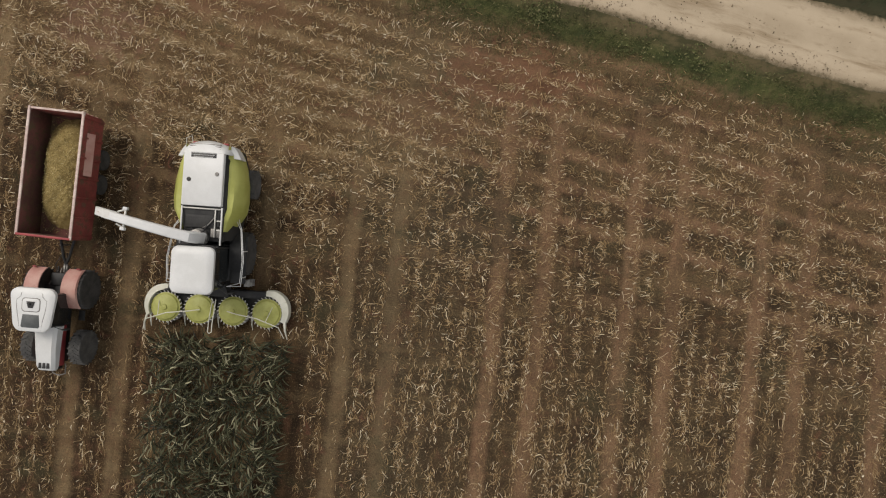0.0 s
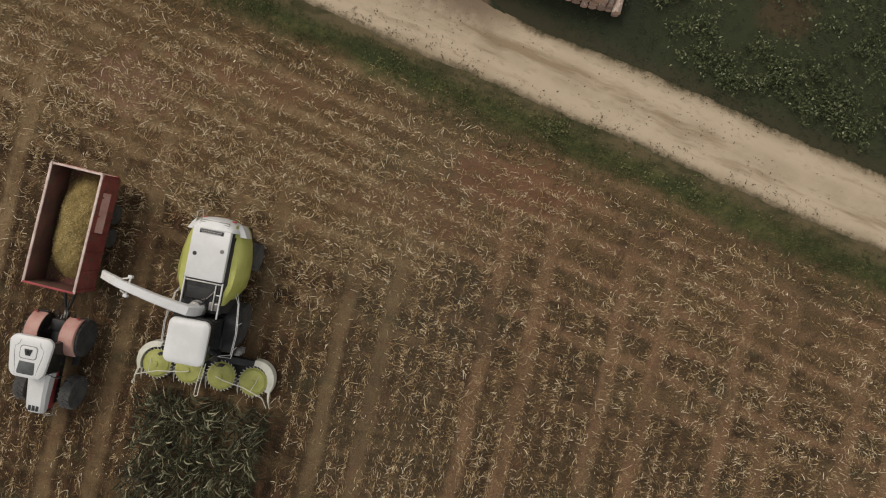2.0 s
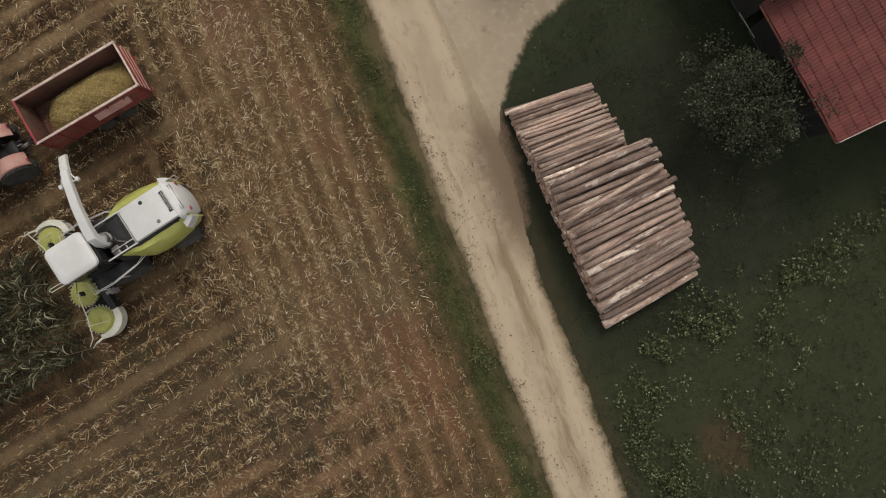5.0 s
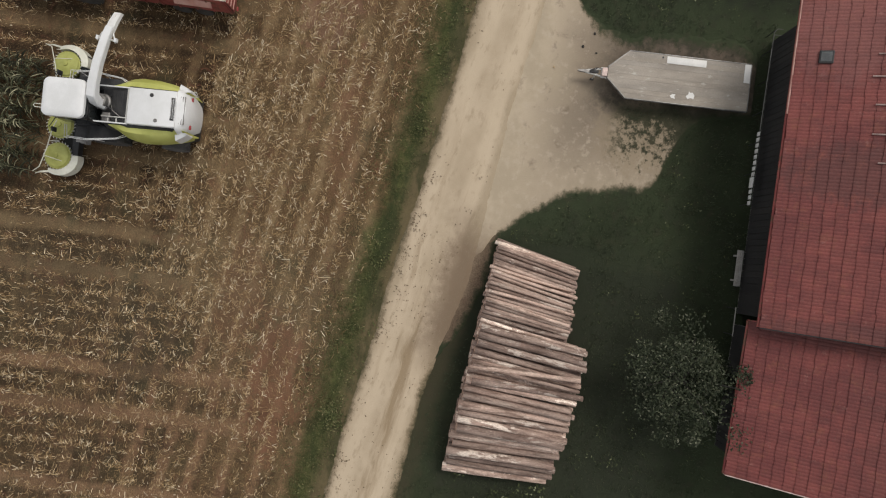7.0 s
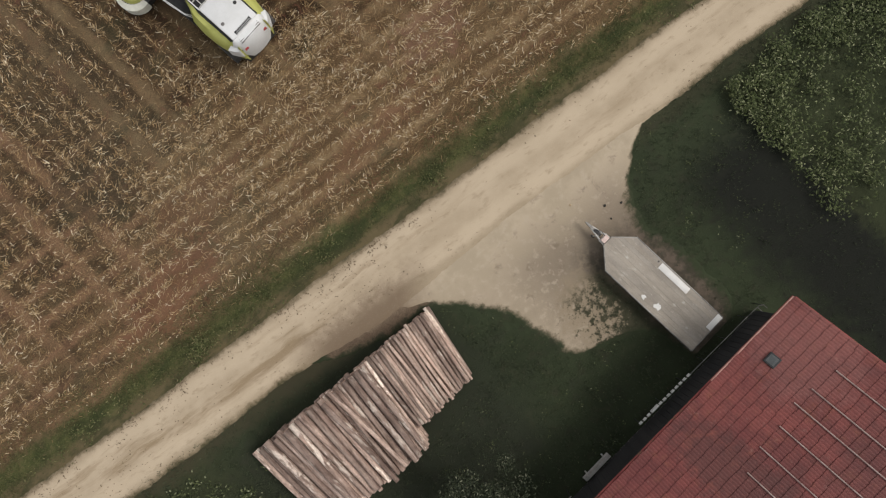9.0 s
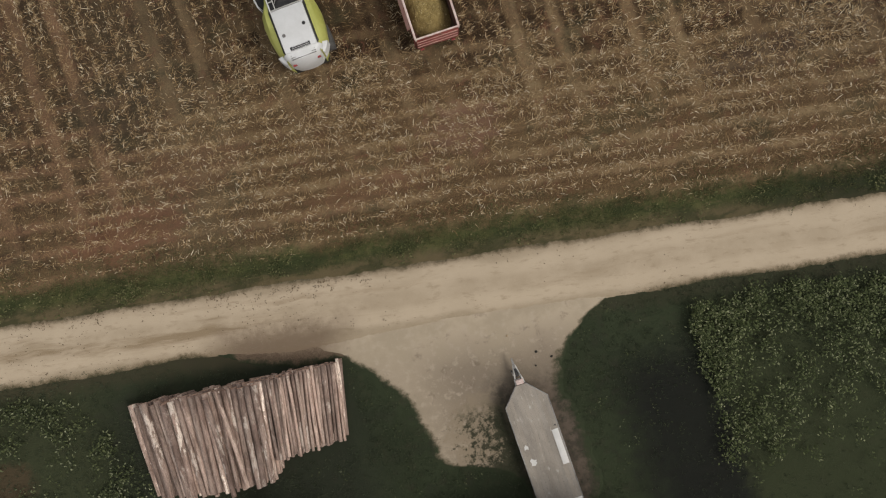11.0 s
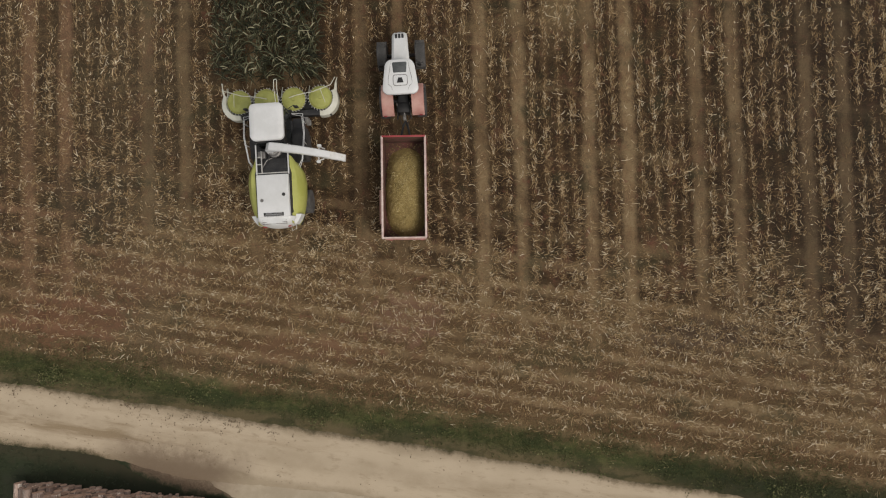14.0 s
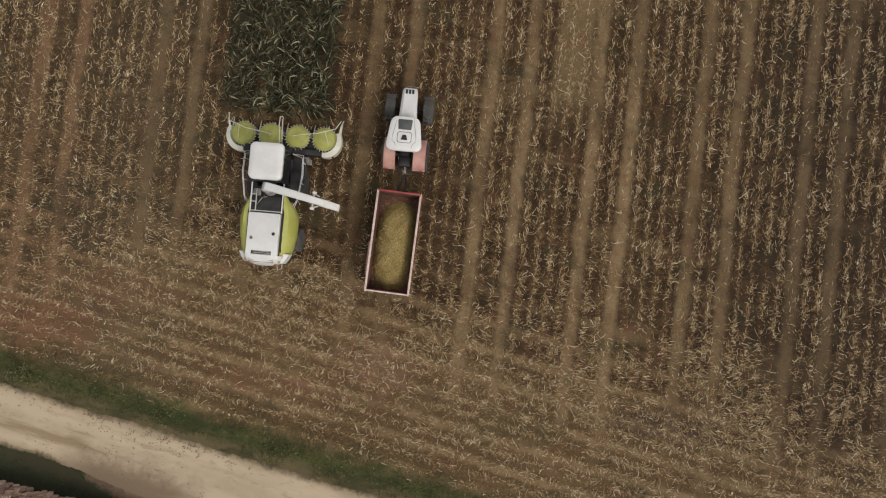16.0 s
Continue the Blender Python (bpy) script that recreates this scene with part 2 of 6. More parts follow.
    s.bump(s.math("ADD", fine, s.math("MULTIPLY", mid, 2.0)), 0.7, 0.05)
    return s.m


def road_surface():
    """Pale compacted limestone with two wheel paths and a greyer crown."""
    s = Nodes("pale_gravel", 0.92, shine=0.1)
    x, y, z = s.axes()
    away = s.math("ADD", s.math("ADD", s.math("MULTIPLY", x, -0.178), s.math("MULTIPLY", y, -1.0)), -11.2)
    away = s.math("ADD", away, s.math("MULTIPLY", s.math("SUBTRACT", s.noise(0.2, 3), 0.5), 0.9))
    wheel = s.span(s.math("ABSOLUTE", s.math("SUBTRACT", s.math("ABSOLUTE", s.math("SUBTRACT", away, 1.6)), 0.85)), 0.6, 0.15)
    blot, mid, fine = s.noise(0.5, 5, 0.6), s.noise(3.5, 6, 0.7, (0.35, 1, 1), s.along(x, away)), s.noise(45, 4, 0.7)
    c = s.mix(s.span(blot, 0.3, 0.7), (0.375, 0.300, 0.208), (0.445, 0.360, 0.257))
    c = s.mix(s.math("MULTIPLY", wheel, 0.6), c, (0.495, 0.403, 0.290))
    c = s.mix(s.math("MULTIPLY", s.span(mid, 0.52, 0.70), 0.6), c, (0.285, 0.222, 0.145))
    streak = s.math("MULTIPLY", s.span(s.noise(0.55, 6, 0.65, (0.2, 1.6, 1), s.along(x, away)), 0.50, 0.64), s.span(s.math("ABSOLUTE", s.math("SUBTRACT", away, 1.5)), 1.2, 0.5))
    c = s.mix(s.math("MULTIPLY", streak, s.span(x, -8.0, -18.0, 0.3, 0.8)), c, (0.235, 0.172, 0.102))
    edge = s.span(s.math("ABSOLUTE", s.math("SUBTRACT", s.math("ADD", away, s.math("MULTIPLY", mid, 0.6)), 1.85)), 1.15, 1.65)
    c = s.mix(s.math("MULTIPLY", edge, 0.6), c, (0.27, 0.215, 0.14))
    c = s.mix(s.math("MULTIPLY", s.smear(x, y), 0.85), c, (0.165, 0.119, 0.080))
    rim = s.math("ADD", s.rim(), s.math("MULTIPLY", s.math("SUBTRACT", s.noise(1.3, 6, 0.8), 0.5), 1.3))
    c = s.mix(s.math("MULTIPLY", s.span(rim, 0.45, 0.75), 0.65), c, (0.155, 0.118, 0.072))
    c = s.mix(s.span(rim, 0.66, 1.05), c, (0.060, 0.054, 0.028))
    c = s.mix(s.span(fine, 0.6, 0.75), c, (0.56, 0.48, 0.37))
    c = s.mix(s.math("MULTIPLY", s.span(fine, 0.4, 0.25), 0.6), c, (0.22, 0.18, 0.13))
    s.colour(c)
    s.bump(s.math("ADD", fine, mid), 0.4, 0.02)
    return s.m


def yard_surface():
    """Sandy drive that turns to brown, damp dirt and moss away from the road."""
    s = Nodes("drive_dirt", 0.95, shine=0.1)
    x, y, z = s.axes()
    away = s.math("ADD", s.math("ADD", s.math("MULTIPLY", x, -0.178), s.math("MULTIPLY", y, -1.0)), -14.5)
    blot, mid, fine = s.noise(0.55, 6, 0.65), s.noise(2.2, 6, 0.7), s.noise(40, 4, 0.7)
    c = s.mix(s.span(blot, 0.35, 0.65), (0.36, 0.297, 0.212), (0.445, 0.366, 0.266))
    far = s.math("MULTIPLY", s.span(s.math("ADD", away, s.math("MULTIPLY", s.math("SUBTRACT", blot, 0.5), 4.0)), 0.3, 3.2), s.span(x, -10.0, -6.5, 0.35, 1.0))
    c = s.mix(s.math("MULTIPLY", far, 0.85), c, (0.190, 0.152, 0.113))
    c = s.mix(s.math("MULTIPLY", s.span(mid, 0.52, 0.66), 0.55), c, (0.42, 0.35, 0.265))
    c = s.mix(s.math("MULTIPLY", s.span(s.noise(1.1, 5, 0.7, distort=0.4), 0.55, 0.72), 0.5), c, (0.13, 0.098, 0.068))
    c = s.mix(s.span(fine, 0.62, 0.75), c, (0.42, 0.34, 0.25))
    c = s.mix(s.math("MULTIPLY", s.span(fine, 0.4, 0.25), 0.5), c, (0.13, 0.1, 0.07))
    rim = s.math("ADD", s.rim(), s.math("MULTIPLY", s.math("SUBTRACT", s.noise(1.3, 6, 0.8), 0.5), 1.3))
    c = s.mix(s.math("MULTIPLY", s.span(rim, 0.4, 0.75), 0.6), c, (0.14, 0.108, 0.068))
    # damp brown dirt round the trailer
    wet = s.math("MULTIPLY", s.span(s.math("ADD", away, s.math("MULTIPLY", s.math("SUBTRACT", mid, 0.5), 3.0)), 2.6, 5.0), s.span(s.math("ADD", x, s.math("MULTIPLY", mid, 2.0)), -5.8, -4.2))
    damp = s.mix(s.span(s.noise(0.9, 6, 0.7), 0.42, 0.62), (0.046, 0.040, 0.030), (0.105, 0.082, 0.063))
    c = s.mix(s.math("MULTIPLY", wet, 0.9), c, damp)
    # bare, mossy patch beside the trailer
    wild = s.math("ADD", s.math("MULTIPLY", s.math("SUBTRACT", s.noise(2.6, 7, 0.8), 0.22), 1.8), s.math("ADD", s.span(x, -9.4, -7.2, -0.26, 0.06), s.span(x, -6.6, -5.2, 0.0, 0.4)))
    wild = s.math("ADD", wild, s.span(y, -21.0, -22.0, 0.0, 0.5))
    moss = s.math("MULTIPLY", s.math("MULTIPLY", s.span(s.math("ADD", y, s.math("MULTIPLY", mid, 1.5)), -16.9, -18.3), s.span(s.math("ADD", x, s.math("MULTIPLY", blot, 1.0)), -4.4, -5.2)), s.span(wild, 0.46, 0.66))
    bare = s.spot(x, y, -6.9, -19.6, 2.0, 2.2, s.math("MULTIPLY", s.math("SUBTRACT", mid, 0.5), 3.0))
    c = s.mix(s.math("MULTIPLY", bare, 0.6), c, (0.27, 0.215, 0.145))
    c = s.mix(s.math("MULTIPLY", moss, 0.95), c, s.mix(s.span(mid, 0.4, 0.6), (0.026, 0.030, 0.017), (0.046, 0.045, 0.027)))
    c = s.mix(s.math("MULTIPLY", s.smear(x, y), 0.85), c, (0.165, 0.119, 0.080))
    c = s.mix(s.span(rim, 0.52, 0.92), c, s.turf_tone())
    s.colour(c)
    s.bump(s.math("ADD", fine, mid), 0.5, 0.03)
    return s.m


def dirt_surface():
    """Brown trodden dirt that fades from the road's sand into the turf."""
    s = Nodes("brown_dirt", 0.95, shine=0.1)
    mid, fine = s.noise(1.5, 6, 0.75), s.noise(14, 6, 0.75)
    rim = s.math("ADD", s.rim(), s.math("MULTIPLY", s.math("SUBTRACT", mid, 0.5), 1.1))
    c = s.mix(s.span(fine, 0.35, 0.65), (0.080, 0.057, 0.039), (0.150, 0.109, 0.074))
    c = s.mix(s.math("MULTIPLY", s.span(s.noise(3.0, 5, 0.7), 0.55, 0.7), 0.6), c, (0.120, 0.076, 0.054))
    c = s.mix(s.math("MULTIPLY", s.span(rim, 0.62, 0.0), 0.8), c, s.mix(s.span(fine, 0.35, 0.65), (0.165, 0.122, 0.083), (0.225, 0.172, 0.120)))
    c = s.mix(s.span(rim, 0.62, 0.95), c, s.turf_tone())
    s.colour(c)
    s.bump(s.math("ADD", fine, mid), 0.6, 0.03)
    return s.m


def turf_surface():
    s = Nodes("turf", 0.95, shine=0.1)
    mid, fine = s.noise(1.6, 6, 0.7), s.noise(30, 4, 0.7)
    c = s.turf_tone()
    # much darker ground between the house corner and the garden
    x, y, z = s.axes()
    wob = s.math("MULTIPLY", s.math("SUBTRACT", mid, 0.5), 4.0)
    dark_ground = s.math("MULTIPLY", s.math("MULTIPLY", s.span(s.math("ADD", x, wob), -1.0, 2.5), s.span(s.math("ADD", x, wob), 7.0, 5.0)), s.span(s.math("ADD", y, wob), -16.5, -20.0))
    floor = s.math("MULTIPLY", s.span(s.math("ADD", x, s.math("MULTIPLY", wob, 0.4)), 5.2, 6.2), s.span(s.math("ADD", s.math("MULTIPLY", x, 0.178), y), -15.0, -15.8))
    c = s.mix(s.math("MULTIPLY", floor, 0.7), c, (0.040, 0.046, 0.022))
    south = s.math("ADD", s.math("ADD", s.math("ADD", s.math("MULTIPLY", x, 0.178), y), 14.4), s.math("MULTIPLY", wob, 0.3))
    # olive, drier growth beyond the log stack, and darker turf about its foot
    c = s.mix(s.math("MULTIPLY", s.span(s.math("ADD", x, wob), -24.0, -28.0), 0.6), c, (0.050, 0.054, 0.027))
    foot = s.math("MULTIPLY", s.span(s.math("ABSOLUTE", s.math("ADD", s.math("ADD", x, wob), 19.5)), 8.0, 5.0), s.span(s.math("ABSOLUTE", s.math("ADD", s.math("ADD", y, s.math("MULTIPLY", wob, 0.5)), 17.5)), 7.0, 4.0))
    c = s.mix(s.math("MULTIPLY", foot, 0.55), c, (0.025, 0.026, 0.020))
    c = s.mix(s.math("MULTIPLY", s.spot(x, y, -32.2, -14.2, 1.6, 1.3, s.math("MULTIPLY", wob, 0.6)), 0.6), c, (0.088, 0.056, 0.034))
    c = s.mix(s.math("MULTIPLY", s.span(south, -1.3, -0.4), s.span(x, -6.0, 0.0, 0.55, 0.3)), c, (0.062, 0.050, 0.031))
    c = s.mix(s.math("MULTIPLY", dark_ground, 0.85), c, (0.013, 0.013, 0.012))
    s.colour(c)
    s.bump(s.math("ADD", fine, mid), 0.8, 0.05)
    return s.m


def leaf_surface(name, ramp, rough=0.6, shine=0.15):
    """Leaves, blades or straw: a tone for each piece out of a ramp."""
    s = Nodes(name, rough, shine=shine)
    n = s.t.nodes.new("ShaderNodeValToRGB")
    while len(n.color_ramp.elements) < len(ramp):
        n.color_ramp.elements.new(0.5)
    for e, (at, c) in zip(n.color_ramp.elements, ramp):
        e.position, e.color = at, (*c, 1)
    s.put(n.inputs[0], s.random())
    c = s.mix(1.0, n.outputs[0], s.mix(s.noise(1.2, 4), (0.6, 0.6, 0.6), (1.35, 1.35, 1.35)), "MULTIPLY")
    s.colour(c)
    return s.m


FIELD, ROAD, YARD, TURF, DIRT = field_surface(), road_surface(), yard_surface(), turf_surface(), dirt_surface()
STRAW = leaf_surface("straw", ((0.0, (0.115, 0.071, 0.033)), (0.35, (0.25, 0.162, 0.077)), (0.68, (0.40, 0.280, 0.145)), (0.9, (0.64, 0.51, 0.325)), (1.0, (0.92, 0.82, 0.62))), 0.6)
HUSK = leaf_surface("husk_scraps", ((0.0, (0.38, 0.28, 0.17)), (1.0, (0.75, 0.66, 0.50))), 0.7)
GRASS = leaf_surface("grass_blades", ((0.0, (0.038, 0.047, 0.027)), (0.5, (0.052, 0.066, 0.036)), (0.85, (0.066, 0.080, 0.044)), (1.0, (0.10, 0.10, 0.062))), 0.8)
VERGE = leaf_surface("verge_blades", ((0.0, (0.050, 0.056, 0.022)), (0.5, (0.085, 0.094, 0.036)), (0.82, (0.125, 0.128, 0.052)), (1.0, (0.22, 0.19, 0.10))), 0.8)
CROP = leaf_surface("crop_leaves", ((0.0, (0.026, 0.034, 0.012)), (0.5, (0.055, 0.070, 0.024)), (0.85, (0.105, 0.122, 0.050)), (1.0, (0.24, 0.25, 0.14))), 0.6)
WEED = leaf_surface("weed_leaves", ((0.0, (0.024, 0.030, 0.012)), (0.55, (0.052, 0.064, 0.024)), (0.88, (0.105, 0.118, 0.050)), (1.0, (0.25, 0.26, 0.16))), 0.5)
MAIZE = leaf_surface("maize_leaves", ((0.0, (0.010, 0.011, 0.006)), (0.55, (0.038, 0.040, 0.019)), (0.84, (0.118, 0.118, 0.066)), (1.0, (0.36, 0.335, 0.215))), 0.5)
CROWN = leaf_surface("tree_leaves", ((0.0, (0.016, 0.021, 0.011)), (0.6, (0.034, 0.042, 0.022)), (0.90, (0.056, 0.062, 0.036)), (1.0, (0.17, 0.172, 0.12))), 0.55)
SILAGE = leaf_surface("chopped_silage", ((0.0, (0.19, 0.135, 0.045)), (0.5, (0.34, 0.255, 0.095)), (0.85, (0.48, 0.375, 0.16)), (1.0, (0.66, 0.56, 0.32))), 0.8)
SILAGE_BED = surf("silage_bed", (0.23, 0.165, 0.058), (0.33, 0.245, 0.090), 1.6, 30, 0.9, bump=0.8, dirt=(0.13, 0.085, 0.035))
SPECK = leaf_surface("leaf_litter", ((0.0, (0.09, 0.065, 0.04)), (0.7, (0.17, 0.125, 0.078)), (1.0, (0.26, 0.20, 0.13))), 0.8)


def bark_surface():
    """Half-barked spruce: pinkish wood with grey and brown bark left in long strips, and pale flakes."""
    s = Nodes("log_bark", 0.88, shine=0.2)
    r = s.random()
    shift = s.t.nodes.new("ShaderNodeVectorMath")
    shift.operation = "ADD"
    s.put(shift.inputs[0], s.co)
    s.put(shift.inputs[1], s.along(s.math("MULTIPLY", r, 37.0), s.math("MULTIPLY", r, 91.0)))
    s.co = shift.outputs[0]
    big, strip, fine = s.noise(1.5, 6, 0.65, (1, 0.35, 1)), s.noise(7.0, 5, 0.7, (1, 0.1, 1)), s.noise(24, 4, 0.7, (1, 0.35, 1))
    c = s.mix(s.span(big, 0.35, 0.65), (0.268, 0.192, 0.157), (0.475, 0.367, 0.305))
    c = s.mix(s.math("MULTIPLY", s.span(strip, 0.50, 0.62), 0.65), c, (0.125, 0.084, 0.064))
    c = s.mix(s.math("MULTIPLY", s.span(strip, 0.46, 0.36), 0.5), c, (0.47, 0.325, 0.265))
    c = s.mix(s.math("MULTIPLY", s.span(s.noise(1.7, 8, 0.72, (1.2, 0.35, 1.2)), 0.54, 0.58), s.span(s.math("FRACT", s.math("MULTIPLY", r, 3.7)), 0.35, 0.7, 0.15, 1.0)), c, (0.76, 0.66, 0.565))
    c = s.mix(1.0, c, s.mix(s.math("FRACT", s.math("MULTIPLY", r, 7.31)), (0.56, 0.54, 0.535), (1.36, 1.32, 1.29)), "MULTIPLY")
    c = s.mix(1.0, c, s.mix(s.span(fine, 0.3, 0.7), (0.8, 0.8, 0.8), (1.2, 1.2, 1.2)), "MULTIPLY")
    s.colour(c)
    s.bump(s.math("ADD", fine, s.math("MULTIPLY", strip, 1.5)), 0.7, 0.02)
    return s.m


BARK = bark_surface()
LOG_END = surf("log_cut_end", (0.46, 0.28, 0.21), (0.56, 0.38, 0.29), 9, 50, 0.85, vary=0.3)
WHITE = surf("white_paint", (0.60, 0.60, 0.585), (0.66, 0.66, 0.65), 1.2, 25, 0.42, bump=0.03, dirt=(0.50, 0.47, 0.42), dirt_at=0.68, grain=0.03)
SPOUT = surf("worn_white_paint", (0.56, 0.55, 0.52), (0.66, 0.65, 0.62), 2.0, 25, 0.5, bump=0.08, dirt=(0.38, 0.28, 0.19), dirt_at=0.62, grain=0.03)
LIME = surf("seed_green_paint", (0.36, 0.365, 0.085), (0.44, 0.445, 0.125), 1.0, 20, 0.45, bump=0.03, dirt=(0.26, 0.25, 0.12), dirt_at=0.66, grain=0.03)
DRUM = surf("green_drum_paint", (0.285, 0.29, 0.070), (0.37, 0.375, 0.105), 2.0, 25, 0.5, bump=0.1, dirt=(0.24, 0.21, 0.08), dirt_at=0.6, grain=0.03)
CREAM = surf("header_cream_paint", (0.54, 0.53, 0.44), (0.64, 0.63, 0.54), 1.5, 25, 0.5, bump=0.05, dirt=(0.34, 0.31, 0.18), grain=0.03)
DUSTY_RUBBER = surf("dusty_tyre_rubber", (0.060, 0.058, 0.055), (0.105, 0.100, 0.094), 2.0, 30, 0.9, bump=0.3, dirt=(0.15, 0.125, 0.10))
BLACK = surf("black_machine_parts", (0.010, 0.010, 0.011), (0.028, 0.027, 0.026), 2.0, 30, 0.6, bump=0.15, dirt=(0.06, 0.05, 0.04))
STEEL = surf("dusty_steel", (0.16, 0.15, 0.14), (0.28, 0.27, 0.25), 3.0, 40, 0.5, 0.6, bump=0.1, dirt=(0.13, 0.1, 0.07))
PALE_STEEL = surf("galvanised_steel", (0.42, 0.41, 0.38), (0.55, 0.54, 0.50), 3.0, 40, 0.45, 0.3, bump=0.1, dirt=(0.25, 0.22, 0.17))
RUBBER = surf("tyre_rubber", (0.034, 0.033, 0.031), (0.070, 0.065, 0.060), 2.0, 30, 0.85, bump=0.3, dirt=(0.12, 0.095, 0.07))
RED = surf("red_paint", (0.25, 0.030, 0.035), (0.33, 0.050, 0.050), 1.5, 25, 0.5, bump=0.05, dirt=(0.24, 0.10, 0.08), grain=0.03)
FADED = surf("faded_red_plastic", (0.44, 0.215, 0.18), (0.52, 0.31, 0.26), 1.5, 25, 0.65, bump=0.05, dirt=(0.32, 0.19, 0.14), grain=0.03)
BED_RED = surf("trailer_red_paint", (0.20, 0.040, 0.036), (0.29, 0.070, 0.058), 1.2, 25, 0.65, bump=0.1, dirt=(0.16, 0.085, 0.055), dirt_at=0.5)
BED_INSIDE = surf("trailer_inside_worn", (0.085, 0.035, 0.027), (0.16, 0.058, 0.046), 1.2, 25, 0.8, bump=0.1, dirt=(0.11, 0.075, 0.04), dirt_at=0.48)
RIM_PINK = surf("scuffed_rim", (0.50, 0.36, 0.32), (0.64, 0.52, 0.46), 3.0, 30, 0.65, bump=0.1, dirt=(0.27, 0.12, 0.09))
GLASS = surf("tinted_cab_glass", (0.012, 0.014, 0.015), (0.02, 0.022, 0.022), 1.0, 5, 0.06, bump=0)
GREY_HATCH = surf("grey_roof_hatch", (0.055, 0.06, 0.06), (0.085, 0.09, 0.09), 3.0, 30, 0.45, bump=0.02)
PLANK = surf("weathered_deck_board", (0.250, 0.222, 0.187), (0.325, 0.290, 0.245), 0.9, 20, 0.85, bump=0.15, vary=0.03, stretch=(2, 0.7, 1), dirt=(0.45, 0.42, 0.365), dirt_at=0.57, grain=0.09)
WHITE_BOARD = surf("white_board", (0.60, 0.585, 0.55), (0.67, 0.655, 0.62), 2.0, 30, 0.6, bump=0.03, dirt=(0.46, 0.44, 0.39), grain=0.03)


def tile_surface():
    """Red clay tiles: each fired a little differently, bleached and sooty in patches that run over many tiles, darker
    up the slope, with the barn verge's shadow painted in along the annex.
    """
    s = Nodes("red_clay_tile", 0.75)
    s.co = s.place()
    x, y, z = s.axes()
    big, mid, fine = s.noise(0.5, 5, 0.65), s.noise(1.8, 5, 0.7), s.noise(14, 4, 0.7)
    c = s.mix(s.span(big, 0.35, 0.65), (0.124, 0.028, 0.025), (0.170, 0.042, 0.035))
    c = s.mix(s.math("MULTIPLY", s.span(mid, 0.52, 0.7), 0.5), c, (0.185, 0.060, 0.034))
    c = s.mix(s.math("MULTIPLY", s.span(s.noise(3.2, 6, 0.75), 0.58, 0.72), 0.6), c, (0.235, 0.115, 0.095))
    r = s.random()
    c = s.mix(1.0, c, s.mix(r, (0.88, 0.89, 0.89), (1.12, 1.11, 1.10)), "MULTIPLY")
    ragged = s.math("MULTIPLY", s.math("SUBTRACT", mid, 0.5), 3.0)
    c = s.mix(s.math("MULTIPLY", s.spot(x, y, -2.6, -26.2, 2.4, 2.2, ragged), 0.4), c, (0.225, 0.095, 0.080))
    c = s.mix(s.math("MULTIPLY", s.span(s.math("ADD", y, s.math("MULTIPLY", s.math("SUBTRACT", big, 0.5), 6.0)), -27.0, -31.0), 0.4), c, (0.090, 0.034, 0.029))
    c = s.mix(s.math("MULTIPLY", s.spot(x, y, -8.6, -27.6, 1.4, 3.4, ragged), 0.6), c, (0.070, 0.026, 0.022))
    # shadow of the barn's verge on the annex, painted into the tile colour
    c = s.mix(s.math("MULTIPLY", s.spot(x, y, -15.2, -29.5, 0.7, 7.0, ragged), 0.5), c, (0.075, 0.028, 0.024))
    c = s.mix(1.0, c, s.mix(s.span(fine, 0.3, 0.7), (0.85, 0.85, 0.85), (1.15, 1.15, 1.15)), "MULTIPLY")
    s.colour(c)
    s.bump(fine, 0.2, 0.01)
    return s.m


TILE = tile_surface()
WALLWOOD = surf("dark_stained_boards", (0.018, 0.017, 0.017), (0.027, 0.025, 0.024), 1.5, 30, 0.8, bump=0.3, vary=0.12, stretch=(1, 1, 0.2))
RENDERED = surf("grey_render", (0.20, 0.19, 0.17), (0.28, 0.265, 0.24), 1.0, 30, 0.9, bump=0.2)
BENCH = surf("grey_bench_wood", (0.30, 0.285, 0.26), (0.40, 0.38, 0.35), 3.0, 30, 0.8, bump=0.2, vary=0.1)
SNOW_RAIL = surf("rusty_galvanised_rail", (0.25, 0.17, 0.15), (0.36, 0.27, 0.24), 3.0, 30, 0.6, 0.2, bump=0.1, dirt=(0.16, 0.08, 0.06))
TRUNK = surf("tree_bark", (0.016, 0.014, 0.011), (0.030, 0.026, 0.020), 4.0, 30, 0.9, bump=0.6)


# ---- building blocks ----
def mesh_of(bm, name, smooth=False):
    me = bpy.data.meshes.new(name)
    bmesh.ops.recalc_face_normals(bm, faces=bm.faces)
    bm.to_mesh(me)
    bm.free()
    if smooth:
        for p in me.polygons:
            p.use_smooth = True
        me.set_sharp_from_angle(angle=radians(38))
    return me


def part(name, bm, material, parent, label="", smooth=True):
    """Links a bmesh as one mesh object under a thing or under a part."""
    me = mesh_of(bm, name, smooth)
    me.materials.append(material)
    ob = new(name, me)
    ob.parent = parent
    return tagged(ob, label)


def thing(name, label, category, at, group=""):
    ob = new(name)
    ob.matrix_world = at
    ob.empty_display_size = 0.3
    return tagged(ob, label, category, group)


